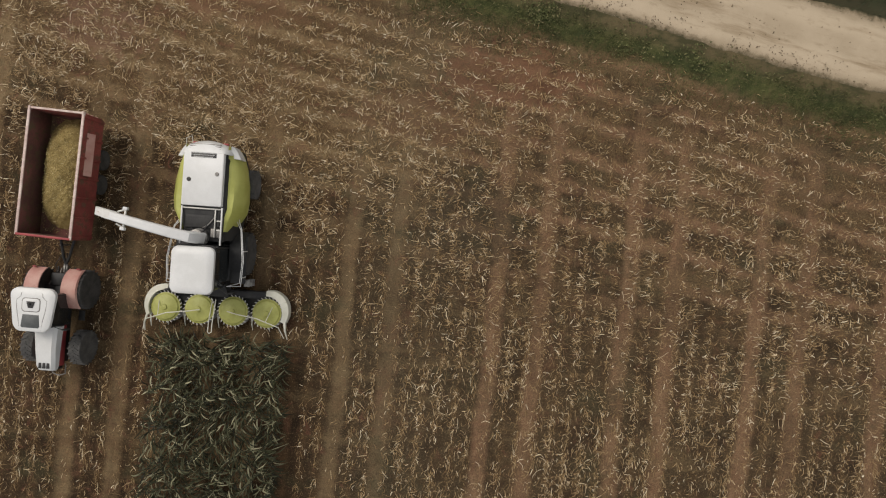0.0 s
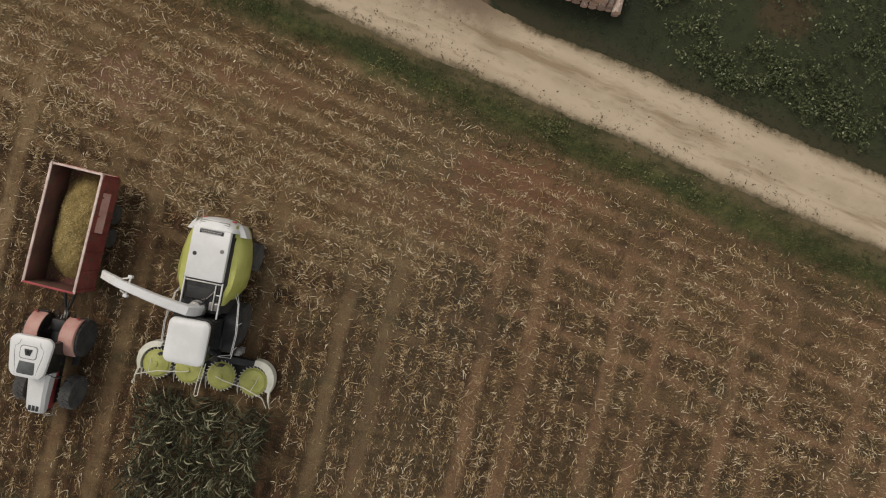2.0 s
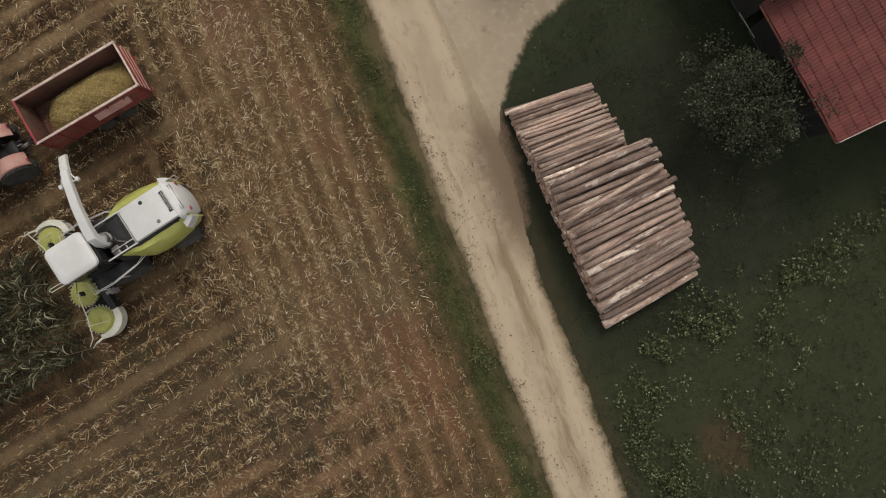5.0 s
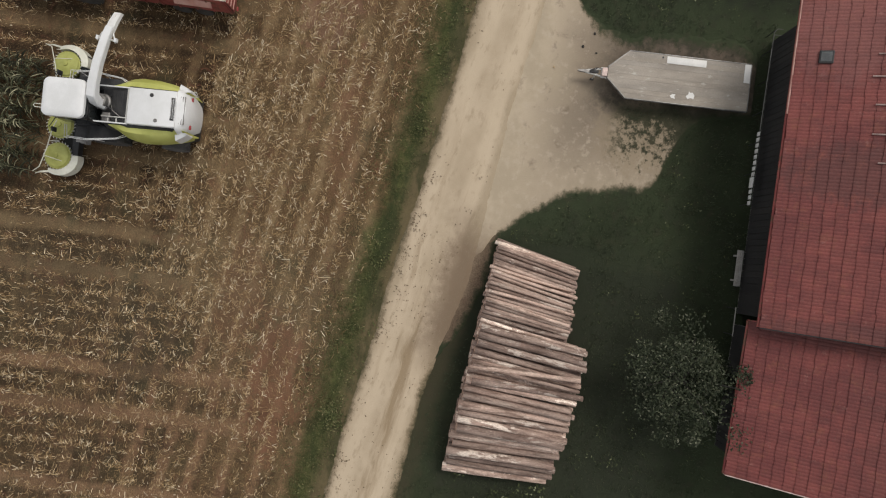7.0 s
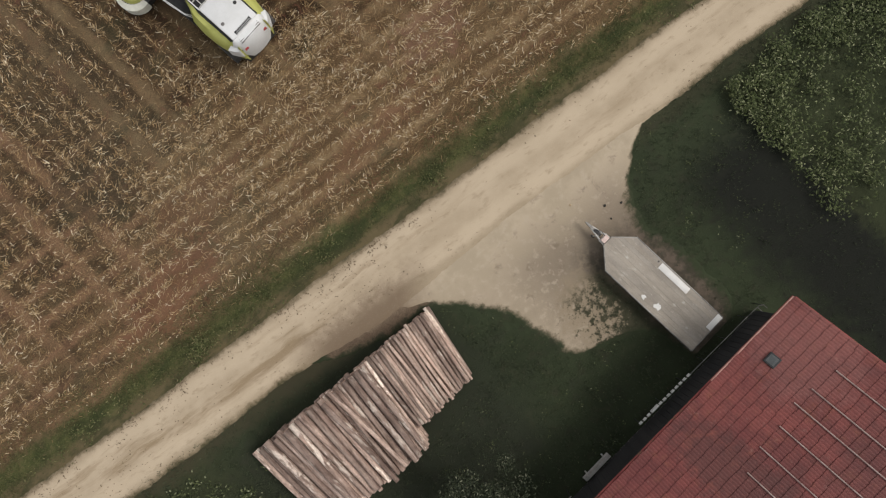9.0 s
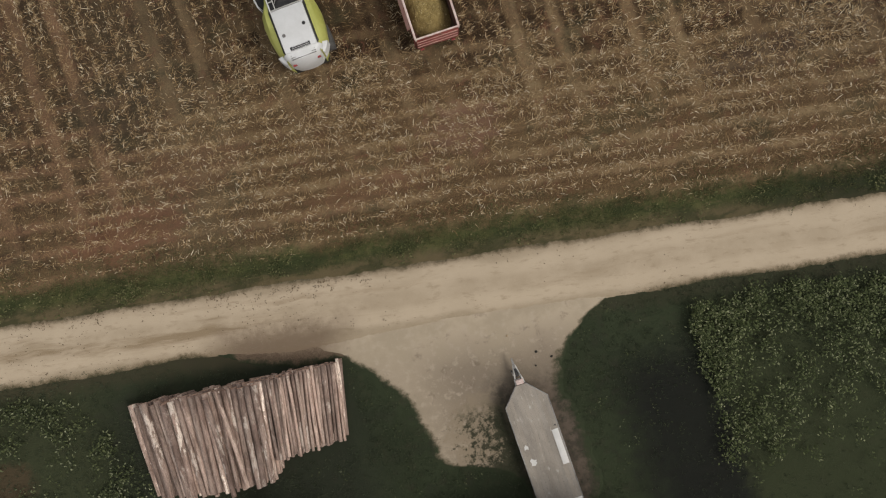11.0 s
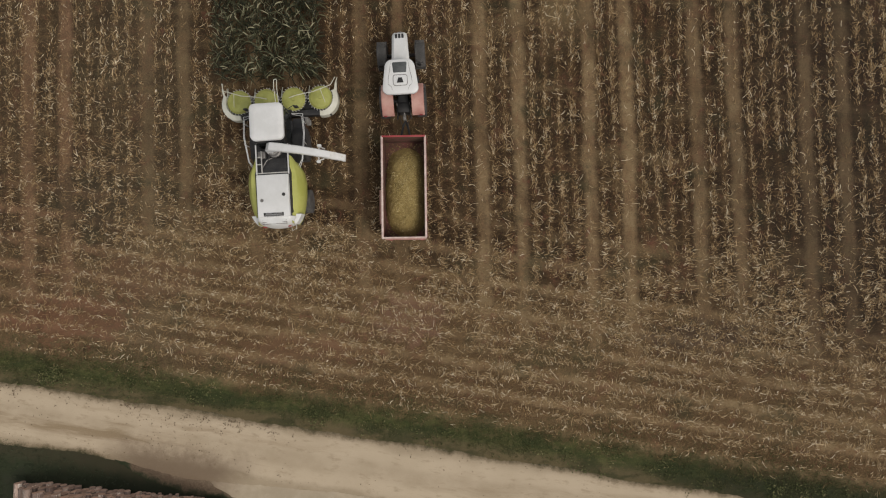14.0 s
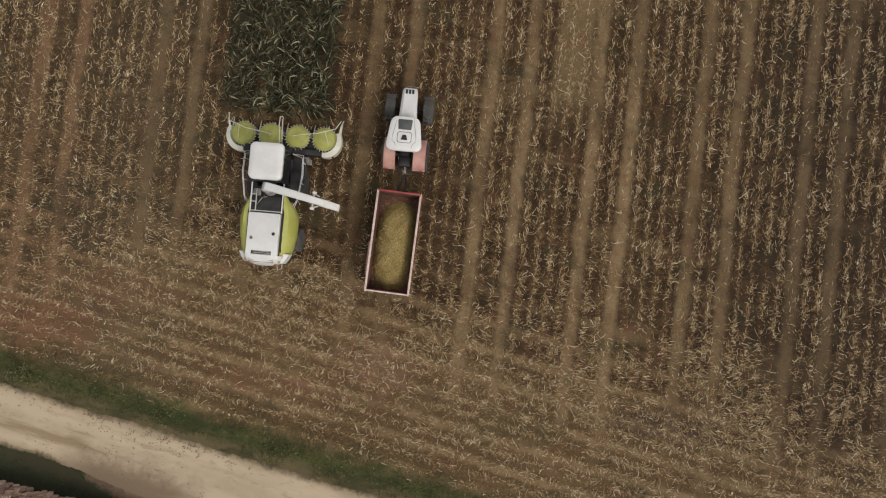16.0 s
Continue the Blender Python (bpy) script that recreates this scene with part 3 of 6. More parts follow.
def box(bm, lo, hi, bevel=0.0, seg=2):
    """A box from corner to corner, with rounded edges."""
    c = [(a + b) / 2 for a, b in zip(lo, hi)]
    s = [abs(b - a) for a, b in zip(lo, hi)]
    made = bmesh.ops.create_cube(bm, size=1, matrix=Matrix.Translation(c) @ Matrix.Diagonal((*s, 1)))["verts"]
    if bevel:
        edges = list({e for v in made for e in v.link_edges})
        bmesh.ops.bevel(bm, geom=edges, offset=bevel, segments=seg, affect="EDGES", profile=0.5)
    return bm


def Box(lo, hi, bevel=0.0, seg=2):
    return box(bmesh.new(), lo, hi, bevel, seg)


def rod(bm, points, r, sides=8, r_end=None, cap=True):
    """A tube along points."""
    pts = [Vector(p) for p in points]
    rings = []
    for k, p in enumerate(pts):
        d = (pts[min(k + 1, len(pts) - 1)] - pts[max(k - 1, 0)]).normalized()
        a = d.cross(Vector((0, 0, 1)) if abs(d.z) < 0.9 else Vector((1, 0, 0))).normalized()
        b = d.cross(a)
        q = r if r_end is None else r + (r_end - r) * k / (len(pts) - 1)
        rings.append([bm.verts.new(p + (a * math.cos(t) + b * math.sin(t)) * q) for t in (2 * math.pi * i / sides for i in range(sides))])
    for u, v in zip(rings, rings[1:]):
        for i in range(sides):
            bm.faces.new((u[i], u[(i + 1) % sides], v[(i + 1) % sides], v[i]))
    if cap:
        bm.faces.new(rings[0])
        bm.faces.new(rings[-1])
    return bm


def Rod(points, r, sides=8, r_end=None):
    return rod(bmesh.new(), points, r, sides, r_end)


def slab(bm, outline, z0, z1, bevel=0.0):
    """An upright prism over an outline of x, y."""
    low = [bm.verts.new((x, y, z0)) for x, y in outline]
    top = [bm.verts.new((x, y, z1)) for x, y in outline]
    bm.faces.new(low)
    f = bm.faces.new(top)
    n = len(outline)
    for i in range(n):
        bm.faces.new((low[i], low[(i + 1) % n], top[(i + 1) % n], top[i]))
    if bevel:
        bmesh.ops.bevel(bm, geom=list(f.edges), offset=bevel, segments=2, affect="EDGES", profile=0.5)
    return bm


def Slab(outline, z0, z1, bevel=0.0):
    return slab(bmesh.new(), outline, z0, z1, bevel)


def rounded(x0, x1, y0, y1, r, seg=5):
    """The outline of a rectangle with round corners."""
    out = []
    for cx, cy, a in ((x1 - r, y1 - r, 0), (x0 + r, y1 - r, 90), (x0 + r, y0 + r, 180), (x1 - r, y0 + r, 270)):
        out += [(cx + r * math.cos(radians(a + 90 * k / seg)), cy + r * math.sin(radians(a + 90 * k / seg))) for k in range(seg + 1)]
    return out


def loft(bm, sections):
    """A skin over rings of the same count, closed at both ends."""
    rings = [[bm.verts.new(p) for p in ring] for ring in sections]
    n = len(rings[0])
    for u, v in zip(rings, rings[1:]):
        for i in range(n):
            bm.faces.new((u[i], u[(i + 1) % n], v[(i + 1) % n], v[i]))
    bm.faces.new(rings[0])
    bm.faces.new(rings[-1])
    return bm


def disc_solid(bm, profile, seg=28, centre=(0, 0, 0), axis="z"):
    """Turns a profile of (radius, height) about an axis."""
    rings = []
    for r, h in profile:
        ring = []
        for i in range(seg):
            t = 2 * math.pi * i / seg
            p = (r * math.cos(t), r * math.sin(t), h) if axis == "z" else (h, r * math.cos(t), r * math.sin(t))
            ring.append(bm.verts.new(Vector(p) + Vector(centre)))
        rings.append(ring)
    for u, v in zip(rings, rings[1:]):
        for i in range(seg):
            bm.faces.new((u[i], u[(i + 1) % seg], v[(i + 1) % seg], v[i]))
    bm.faces.new(rings[0])
    bm.faces.new(rings[-1])
    return bm


def wheel(parent, x, y, r, w, rim_material, lugs=True, name="wheel", rubber=None):
    """A wheel on an axle along x: a tyre with lugs and a dished rim."""
    hub = new(name)
    hub.parent = parent
    hub.location = (x, y, r)
    h = w / 2
    side = 1 if x > 0 else -1
    bm = disc_solid(bmesh.new(), [(r * 0.58, -h * 0.85), (r * 0.8, -h), (r * 0.94, -h * 0.9), (r * 0.975, -h * 0.5), (r * 0.98, h * 0.5), (r * 0.94, h * 0.9), (r * 0.8, h), (r * 0.58, h * 0.85)], 32, axis="x")
    if lugs:
        count = 20
        for k in range(count * 2):
            left = k % 2
            t = 2 * math.pi * k / (count * 2)
            m = Matrix.Rotation(t, 4, "X") @ Matrix.Translation((h * 0.48 * (1 if left else -1), 0, r * 0.985)) @ Matrix.Rotation(radians(32 if left else -32), 4, "Z")
            bmesh.ops.create_cube(bm, size=1, matrix=m @ Matrix.Diagonal((h * 1.05, r * 0.075, r * 0.05, 1)))
    part("tyre", bm, rubber or RUBBER, hub, "dusty black rubber tyre")
    s = side * h
    bm = disc_solid(bmesh.new(), [(r * 0.6, -s * 0.8), (r * 0.6, s * 0.82), (r * 0.52, s * 0.7), (r * 0.3, s * 0.25), (r * 0.16, s * 0.3), (r * 0.14, s * 0.55), (0.02, s * 0.55)], 24, axis="x")
    part("rim", bm, rim_material, hub)
    return hub


def soup(name, verts, faces, material, label, category, kind="stuff"):
    """Many small joined pieces, given as arrays of vertices and of quads or triangles."""
    me = bpy.data.meshes.new(name)
    n = faces.shape[1]
    me.vertices.add(len(verts))
    me.vertices.foreach_set("co", verts.astype(np.float32).ravel())
    me.loops.add(faces.size)
    me.loops.foreach_set("vertex_index", faces.astype(np.int32).ravel())
    me.polygons.add(len(faces))
    me.polygons.foreach_set("loop_start", np.arange(0, faces.size, n, dtype=np.int32))
    me.update(calc_edges=True)
    me.materials.append(material)
    return tagged(new(name, me), label, category, kind=kind)


def strips(rng, at, heading, length, width, lift, arch=0.25, bend=0.3, steps=2, tip=0.75):
    """Bent blades: one a point, along a heading, as quads. lift: the rise of the tip over its length."""
    n = len(at)
    s = np.linspace(0, 1, steps + 1)
    turn = heading[:, None] + bend * rng.normal(size=(n, 1)) * (s - 0.5)[None] * 2
    step = length[:, None] / steps
    dx = np.concatenate([np.zeros((n, 1)), np.cumsum(np.cos(turn[:, :-1]) * step, 1)], 1)
    dy = np.concatenate([np.zeros((n, 1)), np.cumsum(np.sin(turn[:, :-1]) * step, 1)], 1)
    up = lift[:, None] * s[None] + arch * length[:, None] * (s * (1 - s))[None] * 2
    taper = (1 - tip * np.abs(s - 0.35) ** 1.3)[None] * width[:, None] / 2
    nx, ny = -np.sin(turn) * taper, np.cos(turn) * taper
    tilt = rng.normal(size=(n, 1)) * 0.5 * taper
    base = np.stack([at[:, 0:1] + dx, at[:, 1:2] + dy, at[:, 2:3] + up], -1)
    side = np.stack([nx, ny, tilt], -1)
    v = np.stack([base - side, base + side], 2).reshape(-1, 3)
    k = np.arange(n)[:, None] * (2 * (steps + 1)) + 2 * np.arange(steps)[None]
    f = np.stack([k, k + 1, k + 3, k + 2], -1).reshape(-1, 4)
    return v, f


def join(*pieces):
    vs, fs, at = [], [], 0
    for v, f in pieces:
        vs.append(v)
        fs.append(f + at)
        at += len(v)
    return np.concatenate(vs), np.concatenate(fs)


def wave(x, y, seed=0.0):
    """Smooth uneven numbers of about -1 to 1 over the ground."""
    return (np.sin(0.61 * x + 0.37 * y + seed) + np.sin(-0.43 * x + 0.83 * y + 1.7 * seed) + np.sin(1.31 * x + 1.13 * y + 2.3 * seed) + np.sin(1.9 * x - 1.57 * y + 3.1 * seed)) / 2.6


def edge_y(x):
    """The road's edge on the side of the field."""
    return -11.2 - 0.177 * x


def road_width(x):
    return 3.1 + 0.5 * np.exp(-(((x + 14.2) / 3.8) ** 2))


# ---- ground, field, road and drive ----
def sheet(name, x0, x1, y0, y1, step, z, material, label, category, rough=0.02, lower=None):
    nx, ny = int((x1 - x0) / step) + 1, int((y1 - y0) / step) + 1
    X, Y = np.meshgrid(np.linspace(x0, x1, nx), np.linspace(y0, y1, ny))
    if lower is not None:
        t = (Y - y0) / (y1 - y0)
        low = lower(X)
        Y = low + t * (y1 - low)
    Z = z + rough * wave(X * 1.7, Y * 1.7, 0.4)
    if lower is not None:
        Z = Z - 0.05 * np.clip(1.3 - (Y - edge_y(X)), 0, 1.2)
    k = (np.arange(ny - 1)[:, None] * nx + np.arange(nx - 1)[None]).ravel()
    f = np.stack([k, k + 1, k + nx + 1, k + nx], -1)
    return soup(name, np.stack([X, Y, Z], -1).reshape(-1, 3), f, material, label, category, "structure")


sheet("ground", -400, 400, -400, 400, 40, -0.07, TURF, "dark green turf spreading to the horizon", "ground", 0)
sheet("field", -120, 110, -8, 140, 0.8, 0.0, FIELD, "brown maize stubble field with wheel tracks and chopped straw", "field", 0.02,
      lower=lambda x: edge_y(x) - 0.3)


def drive_sides(y):
    """The drive's two edges at y, which is between the wall and the road."""
    y = y - 0.12
    lim = np.interp(y, [-25, -22.6, -21.5, -20.8, -20.3, -18.6, -16.8, -15.1, -13.5, -12.4, -11.4], [-5.4, -5.8, -7.3, -9.3, -9.65, -9.9, -10.3, -11.4, -12.9, -14.4, -16.0])
    right = np.interp(y, [-25, -23.9, -20.4, -18.7, -17.5, -16.3, -15.5, -14.9, -14.6, -13.0], [-2.0, -1.5, -1.5, -1.9, -1.6, -0.65, 0.35, 1.8, 3.7, 5.0])
    return lim, right


def worn_edge(ob, near):
    """Notes on each vertex how near the worn edge is."""
    ob.data.attributes.new("rim", "FLOAT", "POINT").data.foreach_set("value", np.ascontiguousarray(near, dtype=np.float32).ravel())


def make_road():
    xs = np.concatenate([np.linspace(-130, -50, 160, endpoint=False), np.linspace(-50, 36, 700, endpoint=False), np.linspace(36, 120, 140)])
    rng = np.random.default_rng(3)
    jig = lambda seed: 0.035 * wave(xs * 2.3, xs * 1.1, seed) + 0.09 * wave(xs * 0.5, xs * 0.2, seed + 1) + 0.02 * rng.normal(size=len(xs))
    top, low = edge_y(xs) + 0.2 + jig(0.3), edge_y(xs) - road_width(xs) - 0.12 - 0.2 * np.clip((-19 - xs) / 7, 0, 1) + jig(2.1)
    s = np.array([0, 0.05, 0.11, 0.2, 0.35, 0.5, 0.65, 0.8, 0.89, 0.95, 1.0])
    Y = top[:, None] + (low - top)[:, None] * s
    Z = -0.03 + 0.06 * np.sin(np.pi * s)[None] ** 0.6 - 0.025 * np.exp(-(((np.abs(s - 0.5) - 0.26) / 0.1) ** 2))[None] + 0 * Y
    Z[:, 0] = Z[:, -1] = -0.09
    X = np.repeat(xs[:, None], 11, 1)
    k = (np.arange(len(xs) - 1)[:, None] * 11 + np.arange(10)[None]).ravel()
    f = np.stack([k, k + 11, k + 12, k + 1], -1)
    ob = soup("road", np.stack([X, Y, Z], -1).reshape(-1, 3), f, ROAD, "pale compacted gravel farm road with wheel paths", "road", "structure")
    mouth = (np.clip((X + 20.0) / 2.5, 0, 1) * np.clip((4.2 - X) / 2, 0, 1)) * (s > 0.5)[None]
    worn_edge(ob, (1 - mouth) * np.clip(1 - np.minimum(Y - low[:, None], top[:, None] - Y) / 0.75, 0, 1))


def make_drive():
    """The mouth of the yard: sand that spreads from the road to the flatbed trailer."""
    ys = np.linspace(-25, -11.5, 170)
    lim, right = drive_sides(ys)
    lim = lim + 0.10 * wave(ys * 3.1, ys, 0.7) + 0.05 * wave(ys * 11, ys * 5, 0.4)
    right = right + 0.10 * wave(ys * 2.7, ys * 1.3, 1.9) + 0.05 * wave(ys * 12, ys * 4, 1.4)
    s = np.linspace(0, 1, 25)
    s = s + 0.09 * np.sin(2 * math.pi * s) / (2 * math.pi) * -4
    X = lim[:, None] + (right - lim)[:, None] * s
    Y = np.minimum(np.repeat(ys[:, None], 25, 1), edge_y(X) - 1.0)
    Z = -0.035 + 0.008 * wave(X * 2, Y * 2, 0.3)
    Z[:, 0] = Z[:, -1] = -0.09
    Z[0] = -0.09
    k = (np.arange(169)[:, None] * 25 + np.arange(24)[None]).ravel()
    f = np.stack([k, k + 1, k + 26, k + 25], -1)
    ob = soup("driveway", np.stack([X, Y, Z], -1).reshape(-1, 3), f, YARD, "sandy driveway mouth with brown dirt and tyre marks", "driveway", "structure")
    near = np.minimum(X - lim[:, None], right[:, None] - X)
    worn_edge(ob, np.where(Y > -13.2, 0, np.clip(1 - near / np.where(right[:, None] - X < X - lim[:, None], np.where(Y < -16.5, 1.7, 0.9), 1.0), 0, 1)))


def make_apron():
    """Bare brown dirt between the road and the log stack, narrowing away from the drive."""
    xs = np.linspace(-19.2, -12.2, 150)
    top = edge_y(xs) - road_width(xs) + 0.35
    low = np.interp(xs, [-19.2, -18.2, -17.2, -15.2, -12.6, -12.2], [-11.0, -11.75, -12.35, -13.1, -13.5, -13.3]) + 0.08 * wave(xs * 3, xs, 0.4) + 0.04 * wave(xs * 11, xs, 0.9)
    s = np.linspace(0, 1, 12)
    Y = top[:, None] + (low - top)[:, None] * s
    X = np.repeat(xs[:, None], 12, 1)
    Z = -0.048 + 0.004 * wave(X * 2, Y * 2, 0.8)
    Z[:, -1] = Z[0] = Z[-1] = -0.09
    k = (np.arange(149)[:, None] * 12 + np.arange(11)[None]).ravel()
    f = np.stack([k, k + 12, k + 13, k + 1], -1)
    ob = soup("dirt_apron", np.stack([X, Y, Z], -1).reshape(-1, 3), f, DIRT, "bare brown dirt strip between road and logs", "dirt", "structure")
    worn_edge(ob, np.maximum(s[None] + 0 * Y, np.clip((-16.6 - X) / 2.2, 0, 1)))


make_road()
make_drive()
make_apron()


def inside_drive(x, y):
    """Where the drive is bare."""
    lim, right = drive_sides(y)
    return (x > lim) & (x < right) & (y > -25)


# ---- the field's cover ----
def track_gap(x):
    """Distance from the middle line of the pass that x lies in."""
    return np.abs(np.mod(x + 0.7 * (x < -0.9) + 0.75 * np.clip((-18.5 - x) / 2, 0, 1) + 0.27, 6.02) - 3.01)


def early(x):
    """How much nearer the road the rows across the field begin, further along."""
    return 2.5 * np.clip((-18 - x) / 4, 0, 1)


def make_straw():
    rng = np.random.default_rng(11)
    n = 1150000
    x, y = rng.uniform(-48, 34, n), rng.uniform(-14, 24, n)
    away = y - edge_y(x)
    main = away + early(x) + 2.0 * wave(x * 0.3, y * 0.3, 0.2) > 10.0
    # leavings lie thick on the headland; further in they keep to the stubble rows and thin out in the wheel tracks
    far = np.clip((away + early(x) + 2.5 * wave(x * 0.4, y * 0.4, 1.3) - 9.0) / 5.0, 0, 1)
    row_x = np.round(x / 0.756) * 0.756 + rng.normal(0, 1, n) * (0.15 - 0.06 * far) + 0.05 * np.sin(y * 0.6)
    x = np.where((rng.random(n) < 0.28 + np.where(x < -15, 0.25, 0.42) * far) & main, row_x, x)
    row_a = np.round(away / 0.756) * 0.756 + rng.normal(0, 0.11, n)
    pull_h = (rng.random(n) < np.clip(1.1 - away * 0.065, 0.15, 0.85)) & ~main
    y = np.where(pull_h, edge_y(x) + row_a, y)
    away = y - edge_y(x)
    u = track_gap(x)
    keep = np.where(main & (np.abs(u - 1.06) < 0.36), np.where(x < -18, 0.7, 0.3 - 0.12 * far), 1.0) * (1 - np.where(x < -15, 0.28, 0.52) * far) * np.where(main, 1.05, np.clip(0.8 + (away - 5) * 0.08, 0.8, 1.1))
    keep *= np.clip((away - 1.5) / 2.2, 0, 1) * np.clip(0.65 + np.where(x < -15, 0.3, 0.45) * wave(x * 1.3, y * 1.3, 2.2), 0.04, 1) * np.clip(0.58 + np.where(main, np.where(x < -15, 0.45, 0.7), 0.4) * wave(x * 9, y * 9, 1.2), 0.06, 1) * np.where(x < -15, 0.82, 1.0)
    keep *= 1 - 0.55 * np.clip((-18 - x) / 4, 0, 1) * np.clip(0.35 - wave(x * 1.1, y * 0.7, 3.3), 0, 1)
    keep *= 1 - 0.35 * np.clip((x - 24) / 3, 0, 1) * np.clip((y + 4) / 8, 0, 1)
    keep *= 1 - 0.42 * np.clip((x + 19) / 3, 0, 1) * np.clip((1 - x) / 3, 0, 1) * np.clip((y - 1) / 3, 0, 1)
    stand = (x > -13.4) & (x < -7.0) & (y > 9.6)
    ok = (rng.random(n) < keep) & ~stand
    x, y, away, main = x[ok], y[ok], away[ok], main[ok]
    n = len(x)
    head = 2.2 * wave(x * 1.9, y * 1.9, 4.1) + 1.2 * wave(x * 5.3, y * 5.3, 0.9) + rng.normal(0, 0.55, n)
    deep = np.clip((away - 13) / 6, 0, 1)
    head = np.where(rng.random(n) < np.where(main, 0.3 * (1 - deep), 0.15), np.where(main, 0, -0.177) + rng.normal(0, 0.3, n), head)
    head = np.where(rng.random(n) < 0.65 * deep, math.pi / 2 + rng.normal(0, 0.35, n), head)
    slim = np.where(main, 1.0, 0.95)
    size = rng.gamma(3.5, 0.060, n).clip(0.05, 0.5) * np.where(x < -15, 0.95, 1.0) * slim
    v1 = strips(rng, np.stack([x, y, 0.02 + 0.05 * rng.random(n)], -1), head, size, rng.uniform(0.010, 0.026, n) * np.where(main, 1.0, 0.9), rng.normal(0, 0.05, n), 0.2, 0.5, 2)
    soup("straw_litter", *v1, STRAW, "pale chopped maize straw lying on the stubble", "straw")
    # bright scraps of husk and cob
    pick = rng.choice(n, 1600, replace=False)
    x, y = x[pick] + rng.normal(0, 0.2, 1600), y[pick] + rng.normal(0, 0.2, 1600)
    v2 = strips(rng, np.stack([x, y, np.full(1600, 0.06)], -1), rng.uniform(0, 6.3, 1600), rng.uniform(0.05, 0.13, 1600), rng.uniform(0.025, 0.06, 1600), rng.normal(0, 0.02, 1600), 0.3, 0.3, 2)
    soup("husk_scraps", *v2, HUSK, "whitish husk and cob scraps strewn over the stubble", "husks")


def make_stubble():
    """Cut stalks a hand high, in drilled rows."""
    rng = np.random.default_rng(12)
    gx = np.arange(-63, 46) * 0.756
    X, Y = np.meshgrid(gx, np.arange(-12, 24, 0.2))
    x, y = X.ravel() + rng.normal(0, 0.035, X.size), Y.ravel() + rng.normal(0, 0.05, X.size)
    away = y - edge_y(x)
    u = track_gap(x)
    ok = (away + early(x) + 2.0 * wave(x * 0.3, y * 0.3, 0.2) > 9.0) & (np.abs(u - 1.08) > 0.25) & (rng.random(len(x)) < 0.8) & ~((x > -13.4) & (x < -7.0) & (y > 9.6))
    x, y = x[ok], y[ok]
    # headland rows along the road
    hx, ha = np.meshgrid(np.arange(-48, 34, 0.2), np.arange(3, 14) * 0.756)
    hx, ha = hx.ravel() + rng.normal(0, 0.05, hx.size), ha.ravel() + rng.normal(0, 0.035, hx.size)
    hy = edge_y(hx) + ha
    ok = (ha + early(hx) + 2.0 * wave(hx * 0.3, hy * 0.3, 0.2) < 10.0) & (rng.random(len(hx)) < 0.6)
    x, y = np.r_[x, hx[ok]], np.r_[y, hy[ok]]
    n = len(x)
    h, r = rng.uniform(0.06, 0.17, n), rng.uniform(0.011, 0.017, n)
    lean = rng.normal(0, 0.035, (n, 2))
    t = np.arange(4) * math.pi / 2
    ring = np.stack([np.cos(t), np.sin(t)], -1)
    low = np.concatenate([np.stack([x, y], -1)[:, None] + r[:, None, None] * ring, np.full((n, 4, 1), -0.03)], -1)
    top = np.concatenate([(np.stack([x, y], -1) + lean)[:, None] + r[:, None, None] * ring, np.repeat(h[:, None, None], 4, 1)], -1)
    v = np.concatenate([low, top], 1).reshape(-1, 3)
    k = np.arange(n)[:, None] * 8
    f = np.concatenate([k + np.array(q) for q in ([0, 1, 5, 4], [1, 2, 6, 5], [2, 3, 7, 6], [3, 0, 4, 7], [4, 5, 6, 7])], 0)
    soup("stubble", v, f, STRAW, "short cut maize stalks standing in rows", "stubble")


